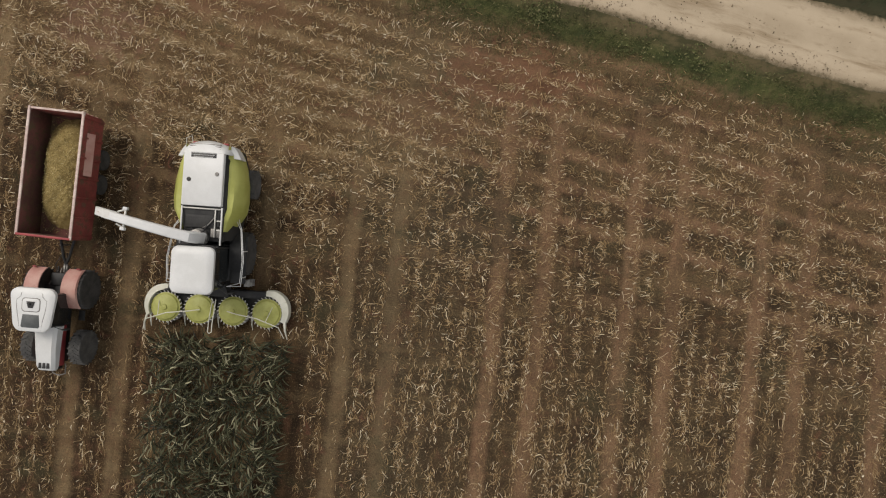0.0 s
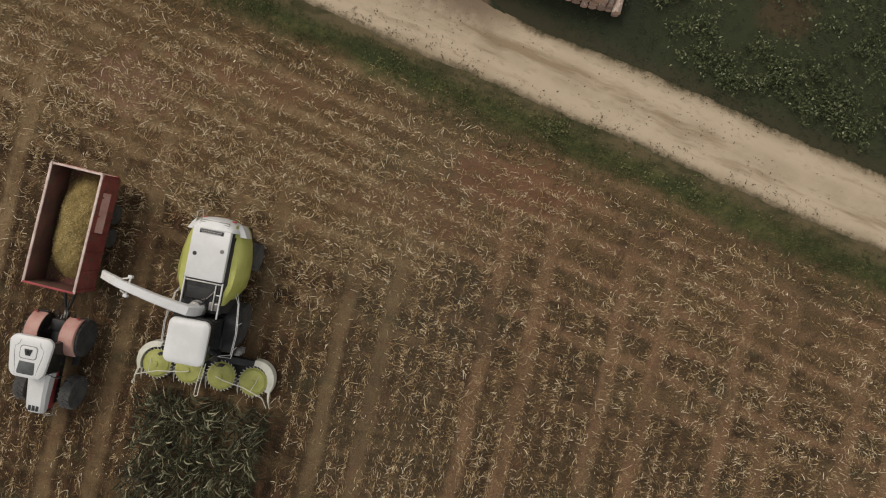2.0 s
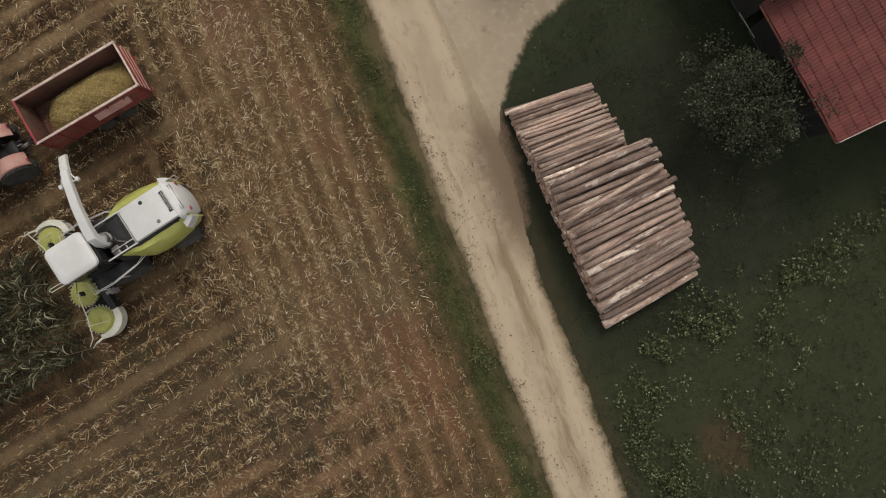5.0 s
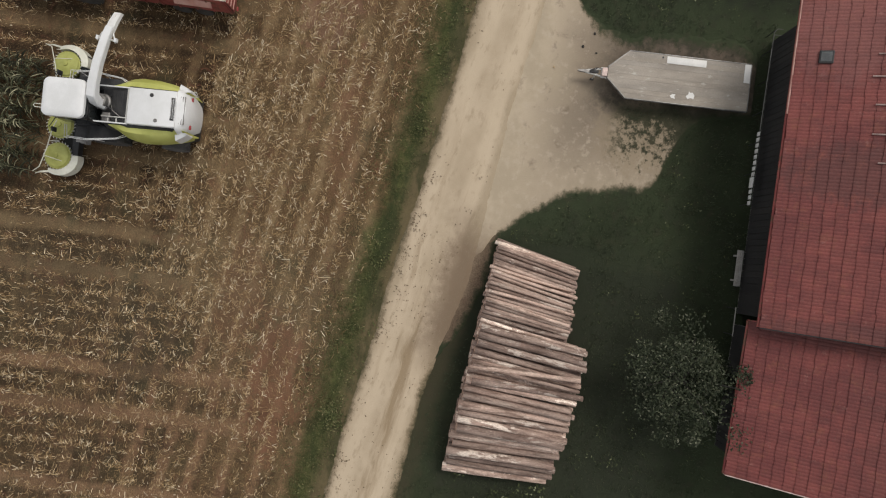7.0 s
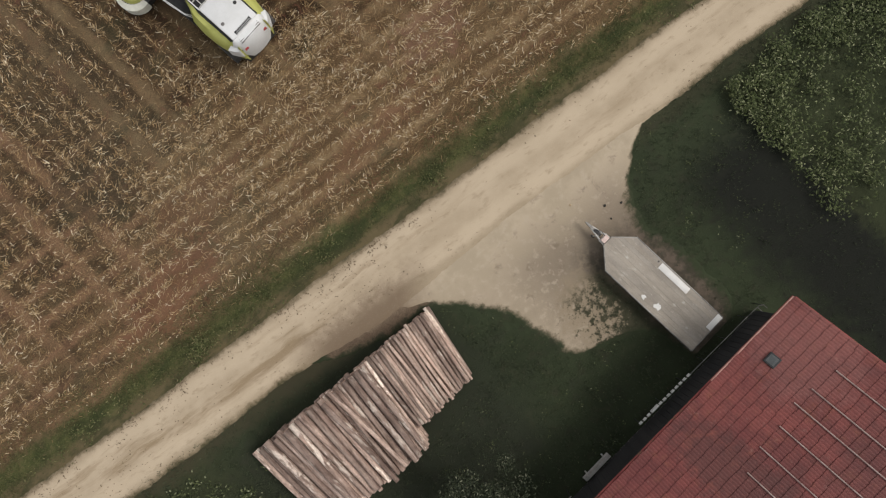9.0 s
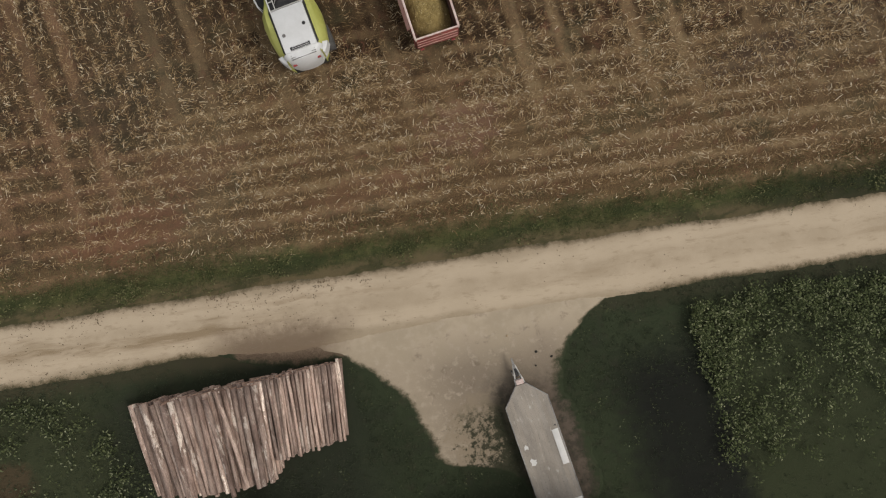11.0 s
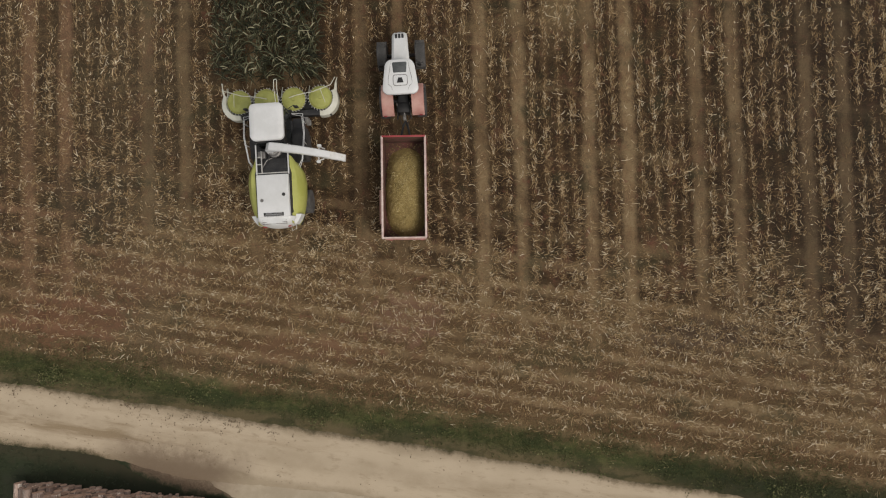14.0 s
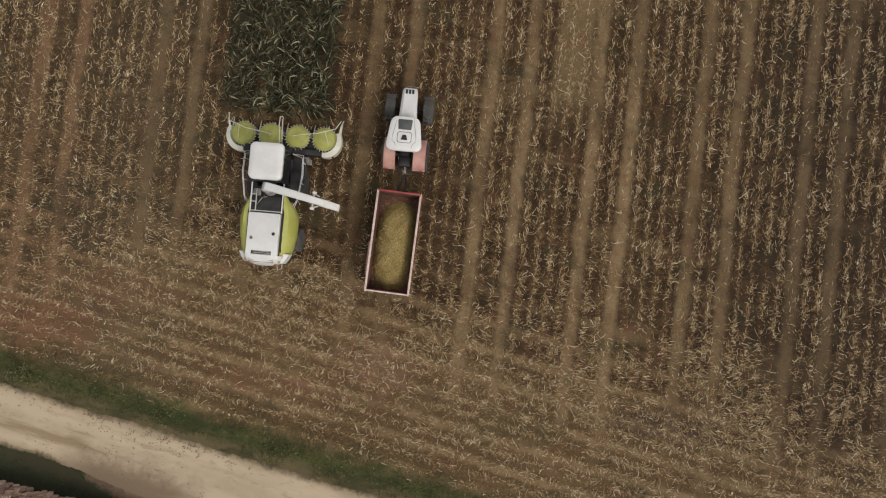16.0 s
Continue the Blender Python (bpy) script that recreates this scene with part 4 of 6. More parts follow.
def make_maize():
    """The last uncut strip: eight rows of ripe maize with drooping leaves and tassels."""
    rng = np.random.default_rng(5)
    rx = -12.48 + np.arange(8) * 0.73
    X, Y = np.meshgrid(rx, np.arange(9.9, 26, 0.27))
    x, y = X.ravel() + rng.normal(0, 0.05, X.size), Y.ravel() + rng.normal(0, 0.07, X.size)
    ok = rng.random(X.size) < 0.92
    x, y = x[ok], y[ok]
    n = len(x)
    h = rng.normal(2.2, 0.22, n)
    pieces = []
    # leaves in two ranks, lower ones longer and more drooped
    m = 12
    who = np.repeat(np.arange(n), m)
    level = np.tile(np.linspace(0.1, 1.0, m), n) + rng.normal(0, 0.03, n * m)
    rank = np.repeat(rng.uniform(0, math.pi, n), m) + np.tile(np.arange(m) * math.pi, n) + rng.normal(0, 0.35, n * m)
    length = (0.66 - 0.24 * level) * rng.uniform(0.75, 1.2, n * m)
    at = np.stack([x[who], y[who], level * h[who] * 0.93], -1)
    pieces.append(strips(rng, at, rank, length, rng.uniform(0.036, 0.068, n * m), length * (-0.75 + 1.1 * level + rng.normal(0, 0.2, n * m)), 0.5, 0.22, 4, 1.2))
    # tassels
    m = 5
    who = np.repeat(np.arange(n), m)
    at = np.stack([x[who], y[who], h[who] * 0.97], -1)
    pieces.append(strips(rng, at, rng.uniform(0, 2 * math.pi, n * m), rng.uniform(0.1, 0.22, n * m), np.full(n * m, 0.012), rng.uniform(0.05, 0.2, n * m), 0.1, 0.2, 2))
    # stalks
    t = np.arange(4) * math.pi / 2
    ring = np.stack([np.cos(t), np.sin(t)], -1) * 0.014
    low = np.concatenate([np.stack([x, y], -1)[:, None] + ring, np.full((n, 4, 1), -0.03)], -1)
    top = np.concatenate([np.stack([x, y], -1)[:, None] + ring * 0.5, np.repeat(h[:, None, None], 4, 1)], -1)
    k = np.arange(n)[:, None] * 8
    pieces.append((np.concatenate([low, top], 1).reshape(-1, 3), np.concatenate([k + np.array(q) for q in ([0, 1, 5, 4], [1, 2, 6, 5], [2, 3, 7, 6], [3, 0, 4, 7])], 0)))
    soup("maize_stand", *join(*pieces), MAIZE, "uncut grey-green maize plants standing in rows", "maize")


def tufts(rng, x, y, count, tall, wide, z=-0.07):
    """Bunches of grass blades at the given places."""
    n = len(x)
    who = np.repeat(np.arange(n), count)
    m = n * count
    at = np.stack([x[who] + rng.normal(0, 0.05, m), y[who] + rng.normal(0, 0.05, m), np.full(m, z)], -1)
    ln = rng.uniform(0.5, 1.2, m) * tall
    return strips(rng, at, rng.uniform(0, 2 * math.pi, m), ln * 0.7, rng.uniform(0.6, 1.4, m) * wide, ln, 0.5, 0.5, 2)


def make_grass():
    rng = np.random.default_rng(21)
    n = 30000
    x = rng.uniform(-48, 34, n)
    y = edge_y(x) + rng.uniform(0.1, 3.1, n) + 0.3 * wave(x * 1.1, x * 0.6, 0.8)
    away = y - edge_y(x)
    ok = rng.random(n) < np.clip(0.95 - np.abs(away - 1.7) * 0.55, 0.03, 1) * (0.6 + 0.6 * wave(x * 0.7, y * 1.2, 0.5))
    soup("verge_grass", *tufts(rng, x[ok], y[ok], 5, 0.11, 0.016, -0.03), VERGE, "green grass verge between field and road", "grass")
    n = 60000
    x, y = rng.uniform(-46, 30, n), rng.uniform(-36, -7, n)
    bare = (y > edge_y(x) - road_width(x) + 0.1 - np.clip((x + 24) / 6, 0, 1) * 1.2 * (x < -11)) | inside_drive(x, y)
    patch = (x > -6.9) & (x < -5.0) & (y < -18.6) & (y > -22) & (rng.random(n) < 0.8)
    wheel_gap = (x > -5.5) & (x < -2.8) & (y < -20) & (rng.random(n) < 0.25)
    muddy = (x > -3.2) & (x < -0.8) & (y < -19.0) & (rng.random(n) < 0.45)
    corner = (x > -0.5) & (y < -20.5) & (rng.random(n) < 0.75)
    house = (y < -25.7) & (x < 0) & (x > -22.5)
    pile = (x > -24.4) & (x < -12.8) & (y < -12.6) & (y > -18)
    ok = (~bare | patch | wheel_gap | muddy) & ~house & ~pile & ~corner & (rng.random(n) < 0.7 + 0.4 * wave(x * 0.9, y * 0.9, 1.5))
    soup("yard_grass", *tufts(rng, x[ok], y[ok], 4, 0.13, 0.018), GRASS, "dark unmown grass round the yard", "grass")


def weeds(rng, x, y, top, leaf):
    """Leafy weeds: each place holds a stem's whorl of small broad leaves at several heights."""
    n, m = len(x), 9
    who = np.repeat(np.arange(n), m)
    k = n * m
    hgt = top * (0.6 + 0.6 * rng.random(n))
    lev = np.tile(np.linspace(0.3, 1.0, m), n)
    at = np.stack([x[who] + rng.normal(0, 0.16, k), y[who] + rng.normal(0, 0.16, k), hgt[who] * lev - 0.05], -1)
    return strips(rng, at, rng.uniform(0, 2 * math.pi, k), leaf * rng.uniform(0.6, 1.4, k), leaf * rng.uniform(0.3, 0.7, k), rng.normal(0, 0.04, k), 0.3, 0.2, 3, 1.6)


def make_weeds():
    rng = np.random.default_rng(31)
    n = 26000
    x, y = rng.uniform(-46, -24.6, n), rng.uniform(-34, -7, n)
    lim = edge_y(x) - road_width(x) - 0.9 + 0.4 * wave(x, y, 0.9)
    # a strip along the road, loose clumps about the end of the log stack, and thin growth behind
    dense = 0.62 * np.exp(-(((edge_y(x) - road_width(x) - y - 2.5) / 1.2) ** 2)) * np.clip((-26.5 - x) / 2, 0, 1)
    for cx, cy, r, f in ((-26.6, -16.4, 1.3, 0.55), (-26.2, -14.0, 0.9, 0.45), (-28.6, -11.8, 1.3, 0.5), (-33.4, -16.6, 2.6, 0.3), (-28.4, -19.0, 1.5, 0.25), (-37.0, -13.5, 2.2, 0.3)):
        dense = np.maximum(dense, f * np.exp(-(((x - cx) ** 2 + (y - cy) ** 2) / r**2)))
    dense = np.maximum(dense, 0.36 * np.exp(-(((x + 26.7 + 0.3 * wave(y, x, 0.6)) / 0.85) ** 2)) * np.clip((-15.0 - y) / 2, 0, 1))
    gap = 0.55 + 0.6 * wave(x * 1.7, y * 1.7, 0.1) + 0.5 * wave(x * 3.9, y * 3.9, 1.1)
    ok = (y < lim) & (rng.random(n) < np.clip((dense + 0.01) * gap, 0.002, 1))
    soup("nettle_bed", *weeds(rng, x[ok], y[ok], 0.5, 0.13), WEED, "leafy green weeds growing in loose patches", "weeds")
    n = 22000
    x, y = rng.uniform(3.2, 30, n), rng.uniform(-36, -14, n)
    west = 5.76 + 0.12 * (y + 16.65)
    lim = edge_y(x) - 4.0 + 0.3 * wave(x, y, 0.9)
    rows = 0.45 * np.cos(2 * math.pi * x / 1.5)
    front = np.exp(-(np.clip(lim - y, 0, 9) / 3.0) ** 2) + np.exp(-(np.clip(x - west, 0, 9) / 1.8) ** 2)
    clumps = 0.25 * wave(x * 1.3, y * 1.3, 0.2) + 0.25 * wave(x * 3.1, y * 3.1, 1.2)
    ok = (y < lim) & (x > west + 0.25 * wave(y * 1.5, x, 0.3)) & (rng.random(n) < np.clip(0.12 + 0.42 * front + rows * 0.22 + clumps, 0.05, 1) * np.clip((y + 26.6) / 3, 0.03, 1))
    soup("garden_crop", *weeds(rng, x[ok], y[ok], 0.75, 0.135), CROP, "leafy green crop in rows beside the yard", "crop")
    n = 160
    x, y = rng.uniform(-24, 5, n), rng.uniform(-25, -12.5, n)
    ok = (y < edge_y(x) - road_width(x) - 0.3) & ~inside_drive(x, y) & ~((x > -24.4) & (x < -12.8) & (y > -18.4))
    soup("scattered_weeds", *weeds(rng, x[ok], y[ok], 0.3, 0.08), WEED, "single broad-leaved weeds in the grass", "weeds")
    n = 350
    x = rng.uniform(-44, 30, n)
    y = edge_y(x) + np.abs(rng.normal(0.9, 0.5, n))
    ok = wave(x * 0.9, y, 0.4) > 0.1
    m = 45
    x, y = np.r_[x, rng.normal(-22.4, 0.5, m)], np.r_[y, rng.normal(-6.4, 0.22, m)]
    ok = np.r_[ok, np.ones(m, bool)]
    soup("verge_weeds", *weeds(rng, x[ok], y[ok], 0.25, 0.10), VERGE, "broad-leaved weeds along the road verge", "weeds")


def make_litter():
    """Leaf scraps and clods dropped on the road."""
    rng = np.random.default_rng(41)
    n = 2000
    x = np.r_[rng.uniform(-44, -9, n - 200), rng.uniform(-9, 25, 200)]
    s = np.where(rng.random(n) < 0.55, np.abs(rng.normal(0, 0.35, n)), rng.uniform(0, 3.0, n))
    y = edge_y(x) - s
    ok = (wave(x * 0.8, y * 1.5, 1.3) + 0.5 * wave(x * 3, y * 3, 0.2) > 0.15) | (rng.random(n) < 0.12)
    x, y, s = x[ok], y[ok], s[ok]
    n = len(x)
    v = strips(rng, np.stack([x, y, np.full(n, 0.02) + 0.02 * np.sin(np.pi * np.clip(s / 3.1, 0, 1))], -1), rng.uniform(0, 6.3, n), rng.uniform(0.03, 0.09, n), rng.uniform(0.02, 0.05, n), rng.uniform(0, 0.02, n), 0.3, 0.4, 2)
    soup("leaf_litter", *v, SPECK, "brown leaf scraps and clods dropped on the gravel", "litter")


make_straw()
make_stubble()
make_maize()
make_grass()
make_weeds()
make_litter()


# ---- forage harvester ----
def make_harvester(at):
    t = thing("forage_harvester", "white and green forage harvester with a round-drum maize header", "harvester", at)
    # chassis and lower body
    part("chassis", Box((-0.62, -2.6, 0.55), (0.62, 2.6, 1.35), 0.08), BLACK, t)
    body = part("body", loft(bmesh.new(), [[(sx * w, y, z) for sx, z in ((-1, 1.0), (1, 1.0), (1.0, zt - 0.5), (0.78, zt), (-0.78, zt), (-1.0, zt - 0.5))] for y, w, zt in
                ((-2.75, 0.95, 2.75), (-2.2, 1.12, 2.95), (-0.2, 1.15, 2.98), (1.1, 0.95, 2.7))]), BLACK, t, "dark engine body")
    # white engine hood with its caps, seam and rear grille
    hood = part("hood", Slab(rounded(-0.81, 0.83, -2.45, -0.27, 0.06, 3), 2.95, 3.2, 0.05), WHITE, t, "white engine hood")
    part("hood_frame", Box((-0.86, -2.5, 2.9), (0.88, -0.22, 3.0), 0.02), BLACK, t)
    for x, y, r, m in ((0.56, -1.32, 0.075, BLACK), (-0.56, -1.58, 0.07, STEEL)):
        part("filler_cap", disc_solid(bmesh.new(), [(r, 3.195), (r, 3.23), (r * 0.8, 3.25), (r * 0.3, 3.25), (0.01, 3.24)], 18, (x, y, 0)), m, hood)
        part("cap_ring", disc_solid(bmesh.new(), [(r * 1.25, 3.19), (r * 1.25, 3.206), (r * 0.9, 3.208), (0.01, 3.2)], 18, (x, y, 0)), STEEL, hood)
    part("grille_recess", Box((-0.5, -2.42, 3.195), (0.52, -2.22, 3.206)), BLACK, hood)
    for k in range(5):
        part("grille_slat", Box((-0.49 + 0.03 * k, -2.41 + 0.04 * k, 3.2), (0.51 - 0.02 * k, -2.395 + 0.04 * k, 3.222), 0.004), STEEL if k % 2 else WHITE, hood)
    # rounded white tail
    tail = bmesh.new()
    loft(tail, [[(w * math.cos(a) + 0.01, -2.42 - d * math.sin(a), z) for a in (math.pi * i / 14 for i in range(15))] for z, w, d in ((1.15, 0.98, 0.42), (2.0, 1.12, 0.55), (2.75, 1.02, 0.55), (3.05, 0.9, 0.42), (3.13, 0.8, 0.25))])
    tail_ob = part("tail", tail, WHITE, t, "rounded white tail panel")
    for k in range(3):
        part("tail_vent", Box((-0.62, -2.62 - 0.09 * k, 3.07 - 0.02 * k), (0.64, -2.58 - 0.09 * k, 3.12 - 0.02 * k), 0.008), STEEL, tail_ob)
    part("tail_light", Box((0.55, -2.93, 2.5), (0.75, -2.85, 2.62), 0.02), RED, tail_ob)
    part("tail_light", Box((-0.73, -2.93, 2.5), (-0.53, -2.85, 2.62), 0.02), RED, tail_ob)
    part("tail_handrail", Rod([(0.7, -2.75, 2.6), (0.78, -3.15, 2.62), (1.0, -3.05, 2.62), (0.98, -2.7, 2.6)], 0.018), PALE_STEEL, t)
    # green side panels, bulged outwards
    for s in (-1, 1):
        secs = []
        for y, out, zt in ((0.72, 0.90, 2.70), (0.35, 1.10, 2.74), (-0.1, 1.36, 2.76), (-0.6, 1.43, 2.74), (-1.3, 1.40, 2.70), (-2.0, 1.28, 2.66), (-2.55, 1.10, 2.62), (-2.78, 0.95, 2.58)):
            secs.append([(s * 0.86, y, 2.9), (s * (0.86 + (out - 0.86) * 0.55), y, zt + 0.1), (s * out, y, zt - 0.25), (s * (out + 0.02), y, 1.75), (s * (out - 0.08), y, 1.25), (s * 0.84, y, 1.25)])
        p = part("side_panel", loft(bmesh.new(), secs), LIME, t, "seed-green engine side panel")
        part("panel_seam", Box((s * 0.855, -2.5, 2.9), (s * 0.885, -0.2, 2.965), 0.005), BLACK, p)
        part("white_band", loft(bmesh.new(), [[(s * 0.93, y, 2.78), (s * o, y, 2.62), (s * (o + 0.02), y, 2.0), (s * 0.93, y, 2.0)] for y, o in ((-2.3, 1.30), (-2.6, 1.14), (-2.8, 0.98))]), WHITE, p)
    # open engine deck between cab and hood
    part("engine_deck", Box((-0.8, -0.22, 2.55), (0.82, 1.15, 2.72), 0.02), BLACK, t, "black open engine deck")
    for x in (-0.8, 0.83):
        part("deck_rail", Box((x - 0.03, -0.25, 2.98), (x + 0.03, 1.3, 3.06), 0.015), WHITE, t)
    part("deck_rail", Box((-0.78, -0.2, 3.0), (0.8, -0.14, 3.06), 0.015), PALE_STEEL, t)
    part("radiator_screen", Box((-0.45, -0.1, 2.75), (0.72, 0.62, 2.92), 0.03), BLACK, t, "black mesh radiator screen")
    for k in range(6):
        part("screen_bar", Box((-0.42, -0.05 + 0.12 * k, 2.92), (0.69, -0.035 + 0.12 * k, 2.93)), BLACK, t)
    part("deck_divider", Box((-0.56, -0.16, 2.96), (-0.51, 0.98, 3.04), 0.012), PALE_STEEL, t)
    for y in (0.28, 0.66):
        part("deck_shelf", Box((-0.78, y, 2.92), (-0.57, y + 0.05, 2.98), 0.01), PALE_STEEL, t)
    part("air_filter", Rod([(-0.62, -0.05, 2.85), (-0.62, 0.55, 2.85)], 0.1, 14), BLACK, t)
    part("toolbox", Box((-0.75, 0.62, 2.72), (-0.35, 0.98, 2.95), 0.03), STEEL, t, "grey metal toolbox")
    part("hose", Rod([(-0.3, 0.3, 2.95), (-0.1, 0.75, 3.02), (0.25, 0.9, 2.9), (0.5, 0.6, 2.85)], 0.03), BLACK, t)
    part("hose", Rod([(-0.5, 0.15, 2.95), (-0.25, 0.5, 3.0), (0.0, 0.62, 2.9)], 0.025), STEEL, t)
    # cab
    cab = part("cab", loft(bmesh.new(), [[(x, y, z) for x, y in rounded(-w, w, y0, y1, 0.16, 4)] for z, w, y0, y1 in ((1.75, 0.78, 1.35, 2.75), (2.4, 0.86, 1.3, 3.1), (3.2, 0.82, 1.3, 3.12), (3.55, 0.76, 1.35, 3.0))]), GLASS, t, "tinted glass cab")
    part("cab_floor", Box((-0.85, 1.25, 1.6), (0.85, 2.8, 1.78), 0.04), BLACK, cab)
    for x, y in ((-0.8, 1.4), (0.8, 1.4), (-0.74, 2.95), (0.74, 2.95)):
        part("pillar", Rod([(x, y, 1.75), (x * 1.05, y, 2.5), (x * 0.97, y, 3.55)], 0.045), BLACK, cab)
    roof = bmesh.new()
    loft(roof, [[(x, y, z) for x, y in rounded(-w, w, y0, y1, r, 6)] for z, w, y0, y1, r in ((3.5, 0.82, 1.42, 3.2, 0.25), (3.58, 0.865, 1.36, 3.27, 0.28), (3.7, 0.85, 1.38, 3.25, 0.28), (3.775, 0.76, 1.47, 3.16, 0.26), (3.79, 0.55, 1.7, 2.95, 0.2))])
    part("cab_roof", roof, WHITE, t, "smooth white rounded cab roof")
    part("roof_gutter", Slab(rounded(-0.84, 0.84, 1.3, 3.2, 0.2, 4), 3.42, 3.5), BLACK, t)
    for s in (-1, 1):
        part("mirror_arm", Rod([(s * 0.8, 2.95, 3.1), (s * 1.25, 3.25, 3.05), (s * 1.3, 3.25, 2.8)], 0.018), BLACK, t)
        part("mirror", Box((s * 1.3 - 0.11, 3.2, 2.55), (s * 1.3 + 0.11, 3.28, 2.9), 0.03), BLACK, t)
        part("work_light", Box((s * 0.6 - 0.08, 3.2, 3.36), (s * 0.6 + 0.08, 3.28, 3.46), 0.02), PALE_STEEL, t)
    # side platforms with white handrails
    for s in (-1, 1):
        part("platform", Box((s * 0.85, 0.9, 1.62), (s * 1.5, 2.9, 1.68), 0.015), BLACK, t)
        for off in (0.0, 0.13):
            part("handrail", Rod([(s * 0.95, 3.0, 2.35 - off), (s * (1.55 - off * 0.4), 2.95 - off, 2.4), (s * (1.6 - off * 0.4), 1.9, 2.4), (s * (1.42 - off * 0.3), 0.6, 2.3), (s * (1.2 - off), 0.15, 2.1)], 0.017), WHITE, t, "thin pale handrail")
        for y in (2.6, 1.5):
            part("rail_post", Rod([(s * 1.5, y, 1.66), (s * 1.56, y, 2.4)], 0.022), WHITE, t)
        for z in (0.6, 0.95, 1.3):
            part("step", Box((s * 1.35, 2.75, z), (s * 1.6, 3.05, z + 0.04), 0.01), STEEL, t)
        part("mudguard", loft(bmesh.new(), [[(s * 0.85, 1.62 + 1.0 * math.cos(a), 0.95 + 1.02 * math.sin(a) + d), (s * 1.42, 1.62 + 1.0 * math.cos(a), 0.95 + 1.02 * math.sin(a) + d), (s * 1.42, 1.62 + 1.04 * math.cos(a), 0.97 + 1.05 * math.sin(a) + d), (s * 0.85, 1.62 + 1.04 * math.cos(a), 0.97 + 1.05 * math.sin(a) + d)] for a, d in ((radians(k), 0.0) for k in range(20, 170, 15))]), BLACK, t)
    # discharge spout, slewed to the side
    turret = part("spout_turret", disc_solid(bmesh.new(), [(0.36, 2.7), (0.36, 2.95), (0.3, 3.0), (0.3, 3.25), (0.05, 3.3)], 24, (0.12, 1.0, 0)), STEEL, t, "grey slewing ring")
    path = [(0.0, 1.02, 3.02), (0.03, 1.03, 3.45), (0.22, 1.02, 3.78), (0.7, 0.97, 3.95), (1.6, 0.86, 4.08), (2.7, 0.72, 4.08), (3.2, 0.66, 4.0)]
    slew = Matrix.Translation((0, 1.02, 0)) @ Matrix.Rotation(radians(-5), 4, "Z") @ Matrix.Translation((0, -1.02, 0))
    secs = []
    for k, (x, y, z) in enumerate(path):
        a = Vector(path[max(k - 1, 0)])
        b = Vector(path[min(k + 1, len(path) - 1)])
        d = (b - a).normalized()
        side = Vector((0.12, 1, 0)).normalized()
        up = side.cross(d) * -1
        w, h = 0.235 - 0.012 * k, 0.2 - 0.012 * k
        p = Vector((x, y, z))
        secs.append([p + side * (w * i) + up * (h * j) for i, j in ((-1, -1), (1, -1), (1, 0.7), (0.8, 1), (-0.8, 1), (-1, 0.7))])
    spout = part("spout", loft(bmesh.new(), secs), WHITE, t, "long white discharge spout")
    part("spout_flap", loft(bmesh.new(), [[(x, y - w, z), (x, y + w, z), (x, y + w * 0.9, z + 0.16), (x, y - w * 0.9, z + 0.16)] for x, y, z, w in ((2.95, 0.69, 3.92, 0.2), (3.5, 0.62, 3.82, 0.19), (3.95, 0.56, 3.66, 0.175))]), SPOUT, spout, "chaff-stained deflector flap")
    part("spout_bracket", Box((2.62, 0.28, 3.95), (2.7, 1.14, 4.05), 0.02), PALE_STEEL, spout)
    for y in (0.3, 1.1):
        part("flap_cylinder", Rod([(2.55, y, 4.02), (2.95, y * 0.6 + 0.28, 4.02)], 0.035), PALE_STEEL, spout)
        part("bracket_knob", Box((2.58, y - 0.06, 3.92), (2.76, y + 0.06, 4.1), 0.02), WHITE, spout)
    part("spout_ram", Rod([(-0.2, 1.2, 2.9), (0.35, 1.05, 3.55)], 0.05), STEEL, spout)
    spout.matrix_basis = slew
    # wheels
    for s in (-1, 1):
        wheel(t, s * 1.12, 1.62, 0.93, 0.66, LIME, name="front_wheel")
        wheel(t, s * 1.22, -1.45, 0.63, 0.48, LIME, name="rear_wheel", rubber=DUSTY_RUBBER)
    part("front_axle", Rod([(-0.9, 1.62, 0.93), (0.9, 1.62, 0.93)], 0.16, 12), BLACK, t)
    part("rear_axle", Rod([(-1.0, -1.45, 0.63), (1.0, -1.45, 0.63)], 0.11, 12), BLACK, t)
    # feeder house and header
    part("feeder_house", loft(bmesh.new(), [[(-w, y, z0), (w, y, z0), (w, y, z1), (-w, y, z1)] for y, w, z0, z1 in ((2.3, 0.45, 0.9, 1.7), (3.1, 0.5, 0.55, 1.25), (3.6, 0.6, 0.35, 0.95))]), BLACK, t)
    head = part("header_frame", Box((-2.75, 3.28, 0.3), (2.75, 3.62, 0.72), 0.06), BLACK, t, "black header beam")
    part("header_deck", Slab([(-2.9, 3.5), (2.9, 3.5), (2.95, 4.3), (-2.95, 4.3)], 0.22, 0.34), BLACK, head)
    for k, x in enumerate((-2.28, -0.78, 0.72, 2.22)):
        y = 4.22
        d = part("drum", disc_solid(bmesh.new(), [(0.50, 0.30), (0.56, 0.36), (0.56, 0.62), (0.60, 0.70), (0.60, 0.80), (0.55, 0.86), (0.35, 0.90), (0.13, 0.93), (0.11, 0.98), (0.02, 0.99)], 40, (x, y, 0)), DRUM, head, "yellow-green rotating drum")
        rim = disc_solid(bmesh.new(), [(0.60, 0.72), (0.645, 0.74), (0.645, 0.785), (0.60, 0.80)], 40, (x, y, 0))
